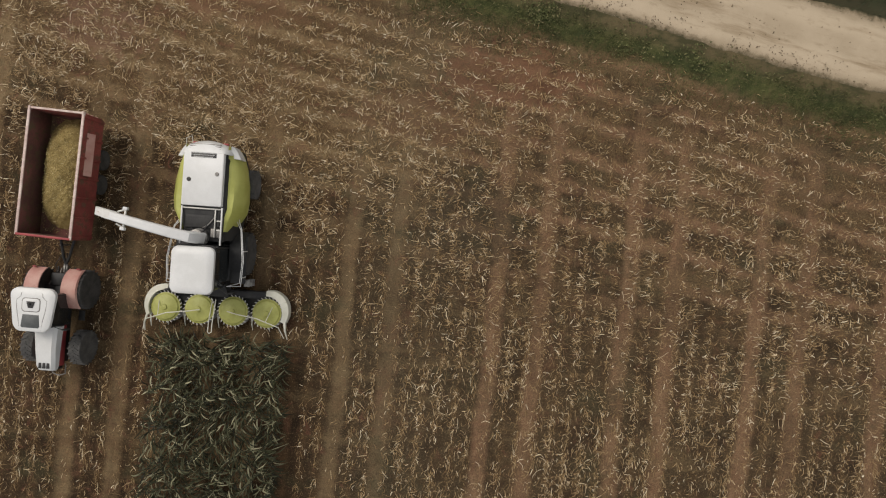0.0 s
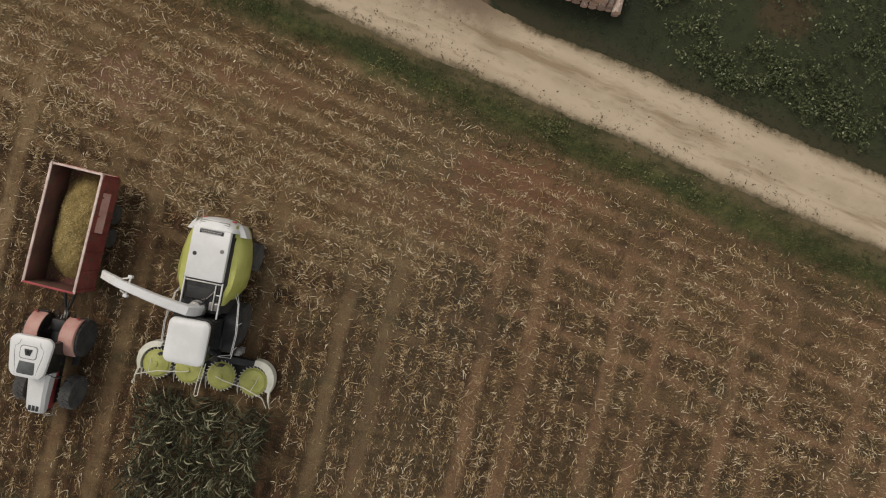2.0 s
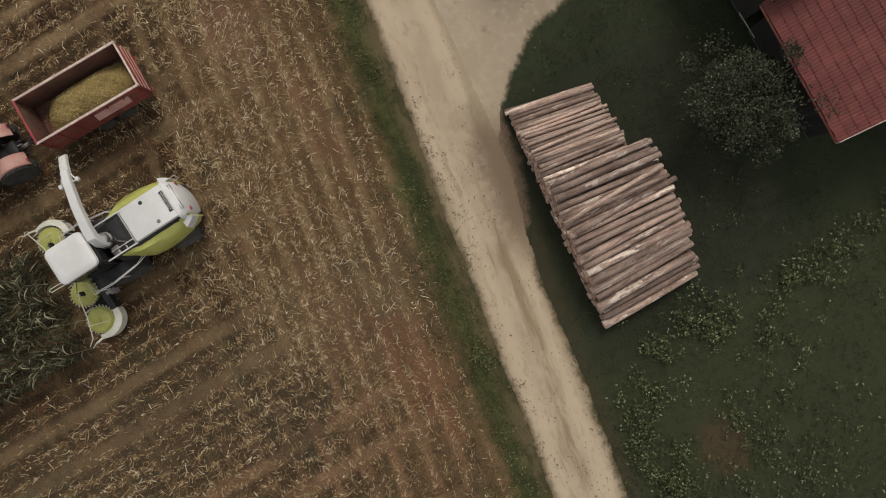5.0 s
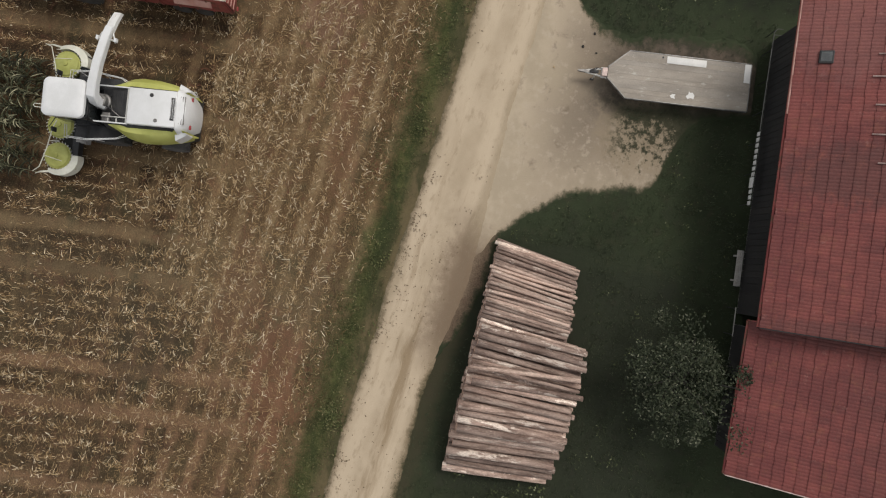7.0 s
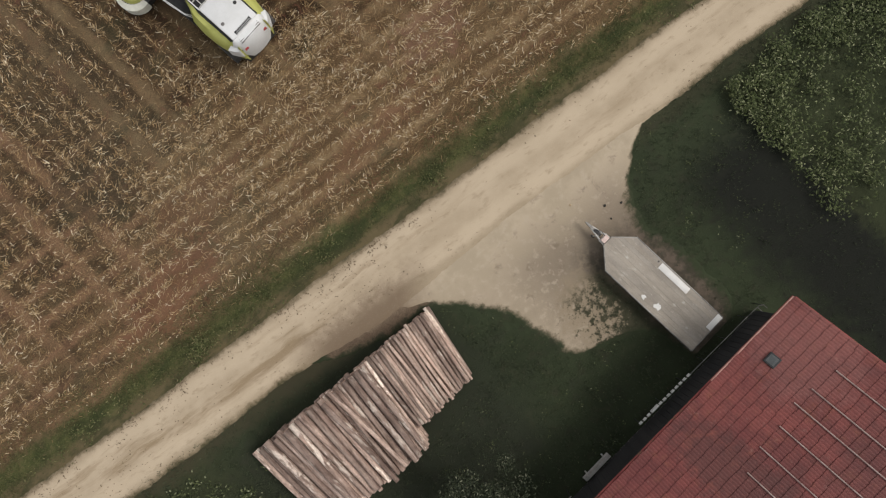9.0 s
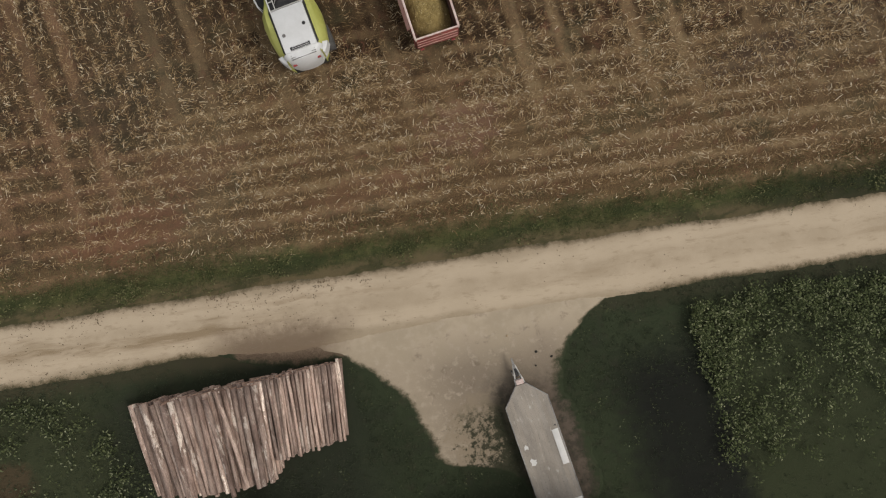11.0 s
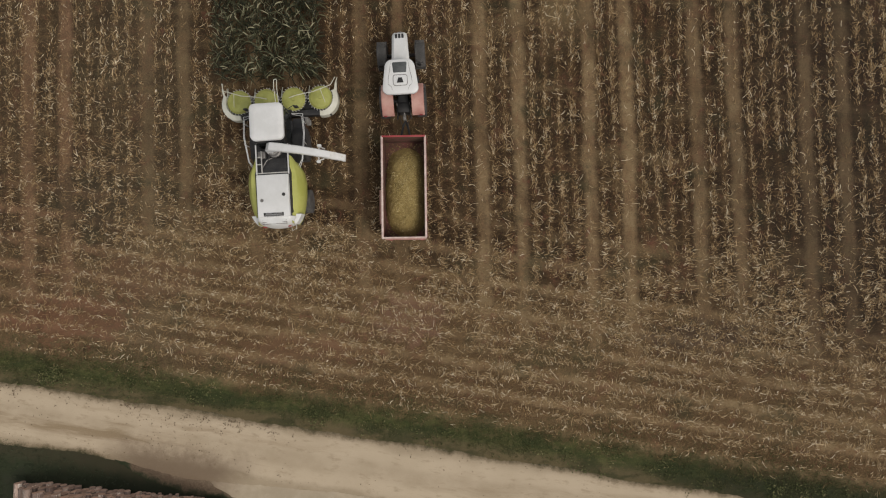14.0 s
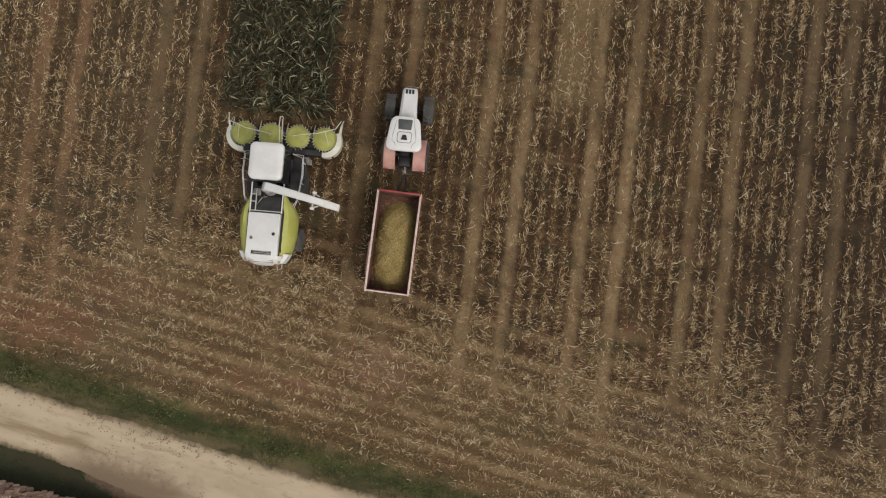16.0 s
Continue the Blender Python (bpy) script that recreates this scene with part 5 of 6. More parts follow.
        part("drum_rim", rim, DRUM, d)
        for i in range(26):
            teeth = bmesh.new()
            a = 2 * math.pi * i / 26
            m = Matrix.Translation((x, y, 0.765)) @ Matrix.Rotation(a, 4, "Z") @ Matrix.Translation((0.66, 0, 0)) @ Matrix.Rotation(radians(35), 4, "Z")
            bmesh.ops.create_cube(teeth, size=1, matrix=m @ Matrix.Diagonal((0.15, 0.035, 0.03, 1)))
            part("tooth", teeth, PALE_STEEL, d, smooth=False)
        knife = disc_solid(bmesh.new(), [(0.68, 0.24), (0.70, 0.25), (0.68, 0.26), (0.3, 0.27)], 40, (x, y, 0))
        part("knife_disc", knife, STEEL, d)
    for k in range(9):
        x = -3.03 + k * 0.7575
        short = 0 if k in (0, 8) else 0.12
        part("divider", Rod([(x, 4.5, 0.42), (x, 4.95 - short, 0.34), (x * 1.01, 5.22 - short, 0.2)], 0.055, 8, 0.012), CREAM, head, "pointed crop divider")
    # white shields that wrap the outer drums
    for s in (-1, 1):
        cx = -0.03 + s * 2.25
        angs = [radians(a) for a in range(-95, 35, 10)]
        secs = []
        for a in angs:
            c, q = math.cos(a) * s, math.sin(a)
            wd = 0.21 + 0.05 * math.cos(2 * (a + 0.6))
            secs.append([(cx + r * c, 4.22 + r * q * 1.1, z) for r, z in ((0.70, 0.35), (0.72 + wd, 0.3), (0.72 + wd, 0.78), (0.70, 0.92))])
        part("end_shield", loft(bmesh.new(), secs), CREAM, head, "cream rounded end shield")
        part("end_point", Rod([(cx + s * 0.78, 4.5, 0.75), (cx + s * 0.86, 4.95, 0.85), (cx + s * 0.93, 5.35, 0.6)], 0.06, 8, 0.02), CREAM, head)
        part("guide_bow", Rod([(cx + s * 0.86, 5.25, 0.95), (cx + s * 0.66, 4.75, 1.25), (cx - s * 0.3, 4.4, 1.35), (cx - s * 1.2, 4.28, 1.3), (cx - s * 1.65, 4.2, 1.15)], 0.022), CREAM, head, "thin pale crop guide bow")
        part("bow_stay", Rod([(cx + s * 0.1, 4.52, 1.3), (cx + s * 0.3, 3.75, 0.75)], 0.016), CREAM, head)
    part("middle_loop", Rod([(-0.13, 3.7, 1.2), (-0.14, 4.7, 1.5), (-0.13, 5.1, 1.5), (-0.03, 5.16, 1.5), (0.03, 5.1, 1.5), (0.02, 4.7, 1.5), (0.01, 3.7, 1.2)], 0.02), CREAM, head, "narrow pale steel loop")
    return t


make_harvester(pose(-9.22, 4.35, 0, 0, 0, 2.0))


# ---- tractor ----
def make_tractor(at):
    t = thing("tractor", "white and red farm tractor hitched to a tipping trailer", "tractor", at)
    part("chassis", Box((-0.3, -1.3, 0.55), (0.3, 2.2, 1.1), 0.06), BLACK, t)
    secs = []
    for y, w, z in ((0.45, 0.52, 1.92), (0.9, 0.47, 1.93), (1.6, 0.43, 1.88), (2.25, 0.41, 1.78), (2.42, 0.36, 1.68)):
        secs.append([(-w, y, 1.42), (w, y, 1.42), (w, y, z - 0.12), (w * 0.72, y, z), (-w * 0.72, y, z), (-w, y, z - 0.12)])
    hood = part("hood", loft(bmesh.new(), secs), WHITE, t, "white tapering bonnet")
    for k in (-1, 0, 1):
        part("nose_slot", Box((k * 0.17 - 0.06, 2.08, 1.78), (k * 0.17 + 0.06, 2.32, 1.815), 0.01), BLACK, hood, "black nose vent")
    part("hood_side", Box((-0.4, 0.5, 1.0), (0.4, 2.3, 1.44), 0.05), RED, t, "red lower bonnet side")
    part("grille", Box((-0.33, 2.3, 1.0), (0.33, 2.44, 1.6), 0.04), BLACK, t)
    for s in (-1, 1):
        part("headlight", Box((s * 0.24 - 0.08, 2.4, 1.4), (s * 0.24 + 0.08, 2.47, 1.52), 0.02), PALE_STEEL, t)
    part("front_linkage", Rod([(-0.3, 2.3, 0.75), (-0.28, 2.75, 0.7), (0.0, 2.85, 0.7), (0.28, 2.75, 0.7), (0.3, 2.3, 0.75)], 0.03), STEEL, t)
    part("exhaust", Rod([(0.58, 0.5, 1.5), (0.6, 0.5, 2.3), (0.6, 0.42, 2.75)], 0.055), BLACK, t)
    cab = part("cab", loft(bmesh.new(), [[(x, y, z) for x, y in rounded(-w, w, y0, y1, 0.14, 4)] for z, w, y0, y1 in ((1.2, 0.62, -0.85, 0.45), (1.8, 0.74, -0.98, 0.48), (2.65, 0.70, -0.95, 0.38))]), GLASS, t, "tinted glass cab")
    for x, y in ((-0.68, -0.9), (0.68, -0.9), (-0.66, 0.38), (0.66, 0.38)):
        part("pillar", Rod([(x, y, 1.3), (x * 1.03, y, 1.9), (x, y, 2.66)], 0.04), BLACK, cab)

    def shape(w, y0, y1, r):
        """The roof's outline: broad behind, narrower to the front."""
        return [(x * (1.06 - 0.26 * (y - y0) / (y1 - y0)), y) for x, y in rounded(-w, w, y0, y1, r, 6)]

    roof = loft(bmesh.new(), [[(x, y, z) for x, y in shape(w, y0, y1, r)] for z, w, y0, y1, r in ((2.62, 0.84, -1.14, 0.54, 0.3), (2.7, 0.92, -1.22, 0.60, 0.36), (2.82, 0.91, -1.20, 0.58, 0.36), (2.88, 0.82, -1.10, 0.49, 0.3), (2.89, 0.60, -0.86, 0.27, 0.2))])
    roof = part("cab_roof", roof, WHITE, t, "white rounded cab roof")
    part("roof_hatch", Slab([(-0.33, -0.12), (0.33, -0.12), (0.38, 0.36), (0.33, 0.42), (-0.33, 0.42), (-0.38, 0.36)], 2.87, 2.905, 0.01), GREY_HATCH, roof, "grey tinted roof hatch")
    for s in (-1, 1):
        part("roof_seam", Rod([(s * 0.63, -0.98, 2.872), (s * 0.6, -0.4, 2.888), (s * 0.5, 0.1, 2.888), (s * 0.44, 0.5, 2.868)], 0.012, 6), STEEL, roof)
        part("corner_seam", Rod([(s * 0.62, -0.7, 2.882), (s * 0.45, -0.86, 2.888), (s * 0.42, -1.02, 2.88)], 0.012, 6), STEEL, roof)
    part("pad_seam", Slab(rounded(-0.37, 0.39, -0.81, -0.23, 0.13, 4), 2.88, 2.896), STEEL, roof)
    part("vent_pad", Slab(rounded(-0.34, 0.36, -0.78, -0.26, 0.12, 4), 2.88, 2.915, 0.015), WHITE, roof)
    part("roof_vent", Slab([(-0.16, -0.66), (0.18, -0.66), (0.1, -0.4), (-0.08, -0.4)], 2.905, 2.96, 0.02), BLACK, roof, "black roof vent")
    part("beacon", disc_solid(bmesh.new(), [(0.05, 2.94), (0.05, 3.0), (0.035, 3.03), (0.01, 3.035)], 12, (0.02, -0.56, 0)), BLACK, roof)
    for s in (-1, 1):
        f = [[(s * 0.48, -1.08 + 0.98 * math.cos(a), 0.86 + 0.98 * math.sin(a)), (s * 1.1, -1.08 + 0.98 * math.cos(a), 0.86 + 0.96 * math.sin(a)), (s * 1.14, -1.08 + 0.98 * math.cos(a), 0.78 + 0.96 * math.sin(a)), (s * 1.1, -1.08 + 0.93 * math.cos(a), 0.84 + 0.92 * math.sin(a)), (s * 0.48, -1.08 + 0.94 * math.cos(a), 0.84 + 0.94 * math.sin(a))] for a in (radians(k) for k in range(35, 156, 12))]
        part("fender", loft(bmesh.new(), f), FADED, t, "sun-faded red rear mudguard")
        part("fender_light", Box((s * 0.95 - 0.08, -2.02, 1.35), (s * 0.95 + 0.08, -1.96, 1.45), 0.015), RED, t)
        wheel(t, s * 0.99, -1.08, 0.86, 0.52, FADED, name="rear_wheel")
        wheel(t, s * 1.03, 1.5, 0.76, 0.54, FADED, name="front_wheel", rubber=DUSTY_RUBBER)
        part("front_mudguard", loft(bmesh.new(), [[(s * 0.80, 1.5 + 0.80 * math.cos(a), 0.68 + 0.80 * math.sin(a)), (s * 1.2, 1.5 + 0.80 * math.cos(a), 0.68 + 0.80 * math.sin(a)), (s * 1.2, 1.5 + 0.77 * math.cos(a), 0.67 + 0.77 * math.sin(a)), (s * 0.80, 1.5 + 0.77 * math.cos(a), 0.67 + 0.77 * math.sin(a))] for a in (radians(k) for k in range(55, 150, 12))]), BLACK, t)
        part("cab_step", Box((s * 0.62, -0.1, 0.55), (s * 0.9, 0.35, 0.6), 0.01), BLACK, t)
        part("lift_arm", Rod([(s * 0.3, -1.3, 0.75), (s * 0.38, -2.0, 0.65)], 0.04), BLACK, t)
        part("lift_rod", Rod([(s * 0.34, -1.25, 1.3), (s * 0.36, -1.8, 0.7)], 0.025), STEEL, t)
        part("mirror", Box((s * 1.0 - 0.1, 0.5, 1.9), (s * 1.0 + 0.1, 0.56, 2.25), 0.02), BLACK, t)
        part("mirror_arm", Rod([(s * 0.68, 0.4, 2.4), (s * 1.0, 0.52, 2.3)], 0.015), BLACK, t)
    part("rear_axle", Rod([(-0.8, -1.08, 0.86), (0.8, -1.08, 0.86)], 0.15, 12), BLACK, t)
    part("front_axle", Rod([(-0.9, 1.5, 0.72), (0.9, 1.5, 0.72)], 0.1, 12), BLACK, t)
    part("rear_block", Box((-0.35, -1.75, 0.5), (0.35, -1.2, 1.2), 0.05), BLACK, t)
    part("hitch", Box((-0.1, -2.05, 0.55), (0.1, -1.7, 0.8), 0.03), STEEL, t)
    part("top_link", Rod([(0, -1.6, 1.15), (0.05, -1.95, 0.95)], 0.03), STEEL, t)
    part("hydraulic_hose", Rod([(0.2, -1.7, 1.0), (0.28, -2.1, 1.05), (0.15, -2.6, 0.8)], 0.018), BLACK, t)
    part("hydraulic_hose", Rod([(-0.12, -1.7, 1.0), (-0.2, -2.15, 1.1), (-0.05, -2.6, 0.8)], 0.018), BLACK, t)
    return t


make_tractor(pose(-2.62, 9.35, 0, 0, 0, 1.5))


# ---- tipping trailer ----
def make_trailer(at):
    t = thing("tipping_trailer", "red high-sided tipping trailer with scuffed pink rim", "trailer", at)
    L, W, z0, z1 = 2.63, 1.13, 1.05, 2.45
    part("floor", Box((-W, -L, z0 - 0.12), (W, L, z0), 0.01), BED_INSIDE, t)
    for s in (-1, 1):
        side = part("side_wall", Box((s * (W - 0.05), -L, z0), (s * W, L, z1), 0.008), BED_INSIDE, t, "worn red side wall")
        part("side_skin", Box((s * (W + 0.002), -L, z0 - 0.1), (s * (W + 0.012), L, z1 - 0.02)), BED_RED, side)
        for k in range(7):
            y = -L + 0.12 + k * (2 * L - 0.24) / 6
            part("post", Box((s * (W + 0.012), y - 0.04, z0 - 0.1), (s * (W + 0.06), y + 0.04, z1 - 0.02), 0.01), BED_RED, side)
        part("rim", Box((s * (W - 0.06), -L - 0.02, z1), (s * (W + 0.05), L + 0.02, z1 + 0.06), 0.018), RIM_PINK, side, "scuffed pale top rail")
    front = part("front_wall", Box((-W + 0.05, L - 0.06, z0), (W - 0.05, L, z1 + 0.02), 0.008), BED_INSIDE, t)
    part("front_skin", Box((-W, L + 0.002, z0 - 0.1), (W, L + 0.014, z1)), RED, front)
    part("rim", Box((-W, L - 0.065, z1 + 0.02), (W, L + 0.03, z1 + 0.075), 0.015), RED, front, "crimson front rail")
    gate = part("tailgate", Box((-W + 0.03, -L - 0.05, z0 - 0.05), (W - 0.03, -L, z1 - 0.02), 0.008), BED_RED, t, "faded red tailgate with ribs")
    part("rim", Box((-W - 0.03, -L - 0.075, z1 - 0.02), (W + 0.03, -L + 0.01, z1 + 0.05), 0.015), RIM_PINK, gate)
    for z in (1.3, 1.65, 2.0):
        part("rib", Box((-W + 0.06, -L - 0.09, z), (W - 0.06, -L - 0.05, z + 0.07), 0.012), FADED, gate)
    for s in (-1, 1):
        part("gate_hinge", Box((s * (W - 0.02) - 0.04, -L - 0.1, z1 - 0.1), (s * (W - 0.02) + 0.04, -L + 0.05, z1 + 0.08), 0.012), RIM_PINK, gate)
    # boards folded out along the outside
    part("chute_board", loft(bmesh.new(), [[(-W - 0.02, y, z1 - 0.35), (-W - 0.20, y, z1 - 0.62), (-W - 0.21, y, z1 - 0.64), (-W - 0.03, y, z1 - 0.39)] for y in (-1.9, -0.1)]), FADED, t, "pale red folded side board")
    for s in (-1, 1):
        part("chassis_beam", Box((s * 0.42 - 0.06, -2.4, 0.75), (s * 0.42 + 0.06, 2.5, 0.93), 0.01), BLACK, t)
        part("drawbar", Rod([(s * 0.42, 2.2, 0.82), (s * 0.12, 3.55, 0.7), (0, 3.85, 0.68)], 0.06), BLACK, t)
        for y in (-0.95, 0.15):
            wheel(t, s * 0.93, y, 0.46, 0.34, BED_RED, False)
        part("tail_lamp", Box((s * 0.85 - 0.1, -L - 0.1, 0.78), (s * 0.85 + 0.1, -L - 0.04, 0.9), 0.01), RED, t)
    for y in (-0.95, 0.15):
        part("axle", Rod([(-0.85, y, 0.46), (0.85, y, 0.46)], 0.06, 10), BLACK, t)
        part("spring", Box((-0.5, y - 0.35, 0.56), (0.5, y + 0.35, 0.75), 0.03), BLACK, t)
    part("hitch_eye", disc_solid(bmesh.new(), [(0.09, 0.64), (0.09, 0.72), (0.03, 0.72)], 16, (0, 3.88, 0)), STEEL, t)
    part("tipping_ram", Rod([(0, 1.4, 0.6), (0, 0.9, 1.0)], 0.09, 12), STEEL, t)
    part("stand", Rod([(0.25, 3.0, 0.2), (0.25, 3.0, 0.85)], 0.035), STEEL, t)
    return t


TRAILER = pose(-2.56, 3.4, 0, 0, 0, -0.6)
make_trailer(TRAILER)


def make_load():
    """A heap of chopped maize that covers the floor and rises along the middle."""
    rng = np.random.default_rng(8)
    nx, ny = 40, 92
    X, Y = np.meshgrid(np.linspace(-1.06, 1.06, nx), np.linspace(-2.6, 2.55, ny))
    d = np.abs(X / 1.05) ** 2.8 + np.abs((Y + 0.15) / 2.3) ** 3.0
    Z = np.maximum(0.98, 1.9 - 0.75 * d + 0.08 * wave(X * 3, Y * 2, 0.5)) + 0.03 * wave(X * 9, Y * 9, 1.2) + 0.012 * rng.normal(size=X.shape)
    k = (np.arange(ny - 1)[:, None] * nx + np.arange(nx - 1)[None]).ravel()
    f = np.stack([k, k + 1, k + nx + 1, k + nx], -1)
    bed = soup("silage_load", np.stack([X, Y, Z], -1).reshape(-1, 3), f, SILAGE_BED, "heap of yellow-green chopped maize in the trailer", "silage")
    bed.matrix_world = TRAILER
    n = 16000
    x, y = rng.uniform(-1.04, 1.04, n), rng.uniform(-2.55, 2.5, n)
    d = np.abs(x / 1.05) ** 2.8 + np.abs((y + 0.15) / 2.3) ** 3.0
    ok = rng.random(n) < 0.02 + 0.98 * np.exp(-2.0 * d)
    x, y, d = x[ok], y[ok], d[ok]
    n = len(x)
    z = np.maximum(1.06, 1.9 - 0.75 * d + 0.08 * wave(x * 3, y * 2, 0.5) + 0.03 * wave(x * 9, y * 9, 1.2)) + 0.005
    v = strips(rng, np.stack([x, y, z], -1), rng.uniform(0, 6.3, n), rng.uniform(0.03, 0.09, n), rng.uniform(0.012, 0.03, n), rng.normal(0, 0.02, n), 0.2, 0.4, 1)
    soup("silage_chaff", *v, SILAGE, "loose yellow-green chopped maize chaff", "silage").matrix_world = TRAILER


make_load()


# ---- flatbed trailer in the drive ----
def make_flatbed(at):
    """Local y runs to the drawbar."""
    t = thing("flatbed_trailer", "low flatbed trailer with weathered grey board deck, parked unhitched", "trailer", at)
    W, back, front, nose = 1.13, -2.95, 2.9, 3.85

    def half(x):
        return nose if abs(x) < 0.26 else nose - (abs(x) - 0.26) / (W - 0.26) * (nose - front)

    n = 10
    for k in range(n):
        a, b = -W + 2 * W * k / n + 0.002, -W + 2 * W * (k + 1) / n - 0.002
        cuts = [a] + [c for c in (-0.26, 0.26) if a < c < b] + [b]
        outline = [(a, back), (b, back)] + [(c, half(c)) for c in reversed(cuts)]
        part("deck_board", Slab(outline, 0.79, 0.835 + 0.004 * (k % 3)), PLANK, t, smooth=False)
    for s in (-1, 1):
        part("side_rail", Box((s * (W + 0.002), back, 0.68), (s * (W + 0.05), front, 0.845), 0.01), STEEL, t)
        part("nose_rail", Slab([(s * (W + 0.05), front), (s * W, front), (s * 0.25, nose), (s * 0.28, nose + 0.03)], 0.68, 0.845), STEEL, t)
        part("frame_beam", Box((s * 0.55 - 0.05, back + 0.1, 0.55), (s * 0.55 + 0.05, front, 0.78), 0.01), BLACK, t)
        part("drawbar", Rod([(s * 0.42, nose - 0.5, 0.66), (s * 0.24, nose, 0.64), (s * 0.04, nose + 1.05, 0.58)], 0.045), PALE_STEEL, t)
        for y in (-0.95, -0.1):
            wheel(t, s * 0.86, y, 0.33, 0.22, STEEL, False)
        part("tail_lamp", Box((s * 0.95 - 0.12, back - 0.05, 0.66), (s * 0.95 + 0.12, back - 0.01, 0.76), 0.01), RED, t)
    for y in (-0.95, -0.1):
        part("axle", Rod([(-0.8, y, 0.33), (0.8, y, 0.33)], 0.045, 10), BLACK, t)
        part("axle_block", Box((-0.62, y - 0.12, 0.36), (0.62, y + 0.12, 0.56), 0.02), BLACK, t)
    part("end_rail", Box((-W, back - 0.05, 0.68), (W, back - 0.003, 0.842), 0.01), STEEL, t)
    part("nose_plate", Box((-0.26, nose - 0.02, 0.6), (0.26, nose + 0.3, 0.66), 0.02), PALE_STEEL, t, "pale coupling plate")
    part("toolbox", Box((-0.2, nose + 0.02, 0.66), (0.2, nose + 0.28, 0.83), 0.03), RIM_PINK, t, "faded pinkish storage box")
    part("coupling", loft(bmesh.new(), [[(-w, y, 0.52), (w, y, 0.52), (w, y, 0.64), (-w, y, 0.64)] for y, w in ((nose + 0.85, 0.06), (nose + 1.1, 0.06), (nose + 1.3, 0.05), (nose + 1.42, 0.02))]), STEEL, t)
    part("brake_lever", Rod([(0.03, nose + 0.8, 0.66), (0.08, nose + 0.55, 0.9)], 0.018), BLACK, t)
    part("jockey_post", Rod([(-0.2, nose + 0.6, 0.14), (-0.2, nose + 0.6, 0.85)], 0.03), PALE_STEEL, t)
    part("jockey_wheel", disc_solid(bmesh.new(), [(0.03, -0.03), (0.1, -0.03), (0.1, 0.03), (0.03, 0.03)], 16, (-0.2, nose + 0.6, 0.07), "x"), RUBBER, t)
    part("crossbar", Rod([(-0.16, nose + 0.5, 0.62), (0.16, nose + 0.5, 0.62)], 0.03), PALE_STEEL, t)
    part("brake_box", Box((-0.07, nose + 0.42, 0.6), (0.07, nose + 0.85, 0.7), 0.02), BLACK, t, "black overrun brake housing")
    part("brake_cable", Rod([(0.05, nose + 0.8, 0.7), (0.16, nose + 0.55, 0.78), (0.1, nose + 0.3, 0.86)], 0.016), BLACK, t)
    part("white_strip", Box((0.74, -0.8, 0.846), (1.08, 1.1, 0.862), 0.004), WHITE_BOARD, t, "bright white painted board")
    part("white_end_board", Box((0.22, back + 0.01, 0.852), (1.12, back + 0.3, 0.872), 0.004), WHITE_BOARD, t, "bright white painted board")
    part("lashing_eye", disc_solid(bmesh.new(), [(0.045, 0.842), (0.045, 0.856), (0.02, 0.858)], 12, (1.0, 1.3, 0)), BLACK, t)
    part("worn_plate", Slab([(-0.84, -0.36), (-0.66, -0.40), (-0.52, -0.28), (-0.56, -0.20), (-0.49, -0.12), (-0.62, -0.10), (-0.74, 0.02), (-0.86, -0.08), (-0.80, -0.22)], 0.845, 0.851), WHITE_BOARD, t, "small pale repair plate")
    part("worn_plate", Slab([(-0.93, 0.52), (-0.80, 0.56), (-0.72, 0.50), (-0.70, 0.66), (-0.80, 0.78), (-0.90, 0.70)], 0.845, 0.851), WHITE_BOARD, t, "small pale repair plate")
    return t


make_flatbed(pose(-4.14, -21.37, -0.03, 0, 0, 0.6))


# ---- stack of logs ----
def log_mesh(name, length, r, bend, rng):
    """A log along -y from the road side, slightly bent and tapered, with cut ends."""
    bm = bmesh.new()
    rings, sides, steps = [], 10, 5
    for k in range(steps + 1):
        s = k / steps
        q = r * (1.0 - 0.16 * s)
        cx, cz = bend * math.sin(math.pi * s), 0.3 * bend * math.sin(2 * math.pi * s)
        rings.append([bm.verts.new((cx + q * (1 + 0.05 * math.sin(3 * t + k)) * math.cos(t), -length * s, cz + q * math.sin(t))) for t in (2 * math.pi * i / sides for i in range(sides))])
    for u, v in zip(rings, rings[1:]):
        for i in range(sides):
            bm.faces.new((u[i], u[(i + 1) % sides], v[(i + 1) % sides], v[i])).smooth = True
    a, b = bm.faces.new(rings[0]), bm.faces.new(rings[-1])
    a.material_index = b.material_index = 1
    bmesh.ops.recalc_face_normals(bm, faces=bm.faces)
    me = bpy.data.meshes.new(name)
    bm.to_mesh(me)
    bm.free()
    me.materials.append(BARK)
    me.materials.append(LOG_END)
    return me


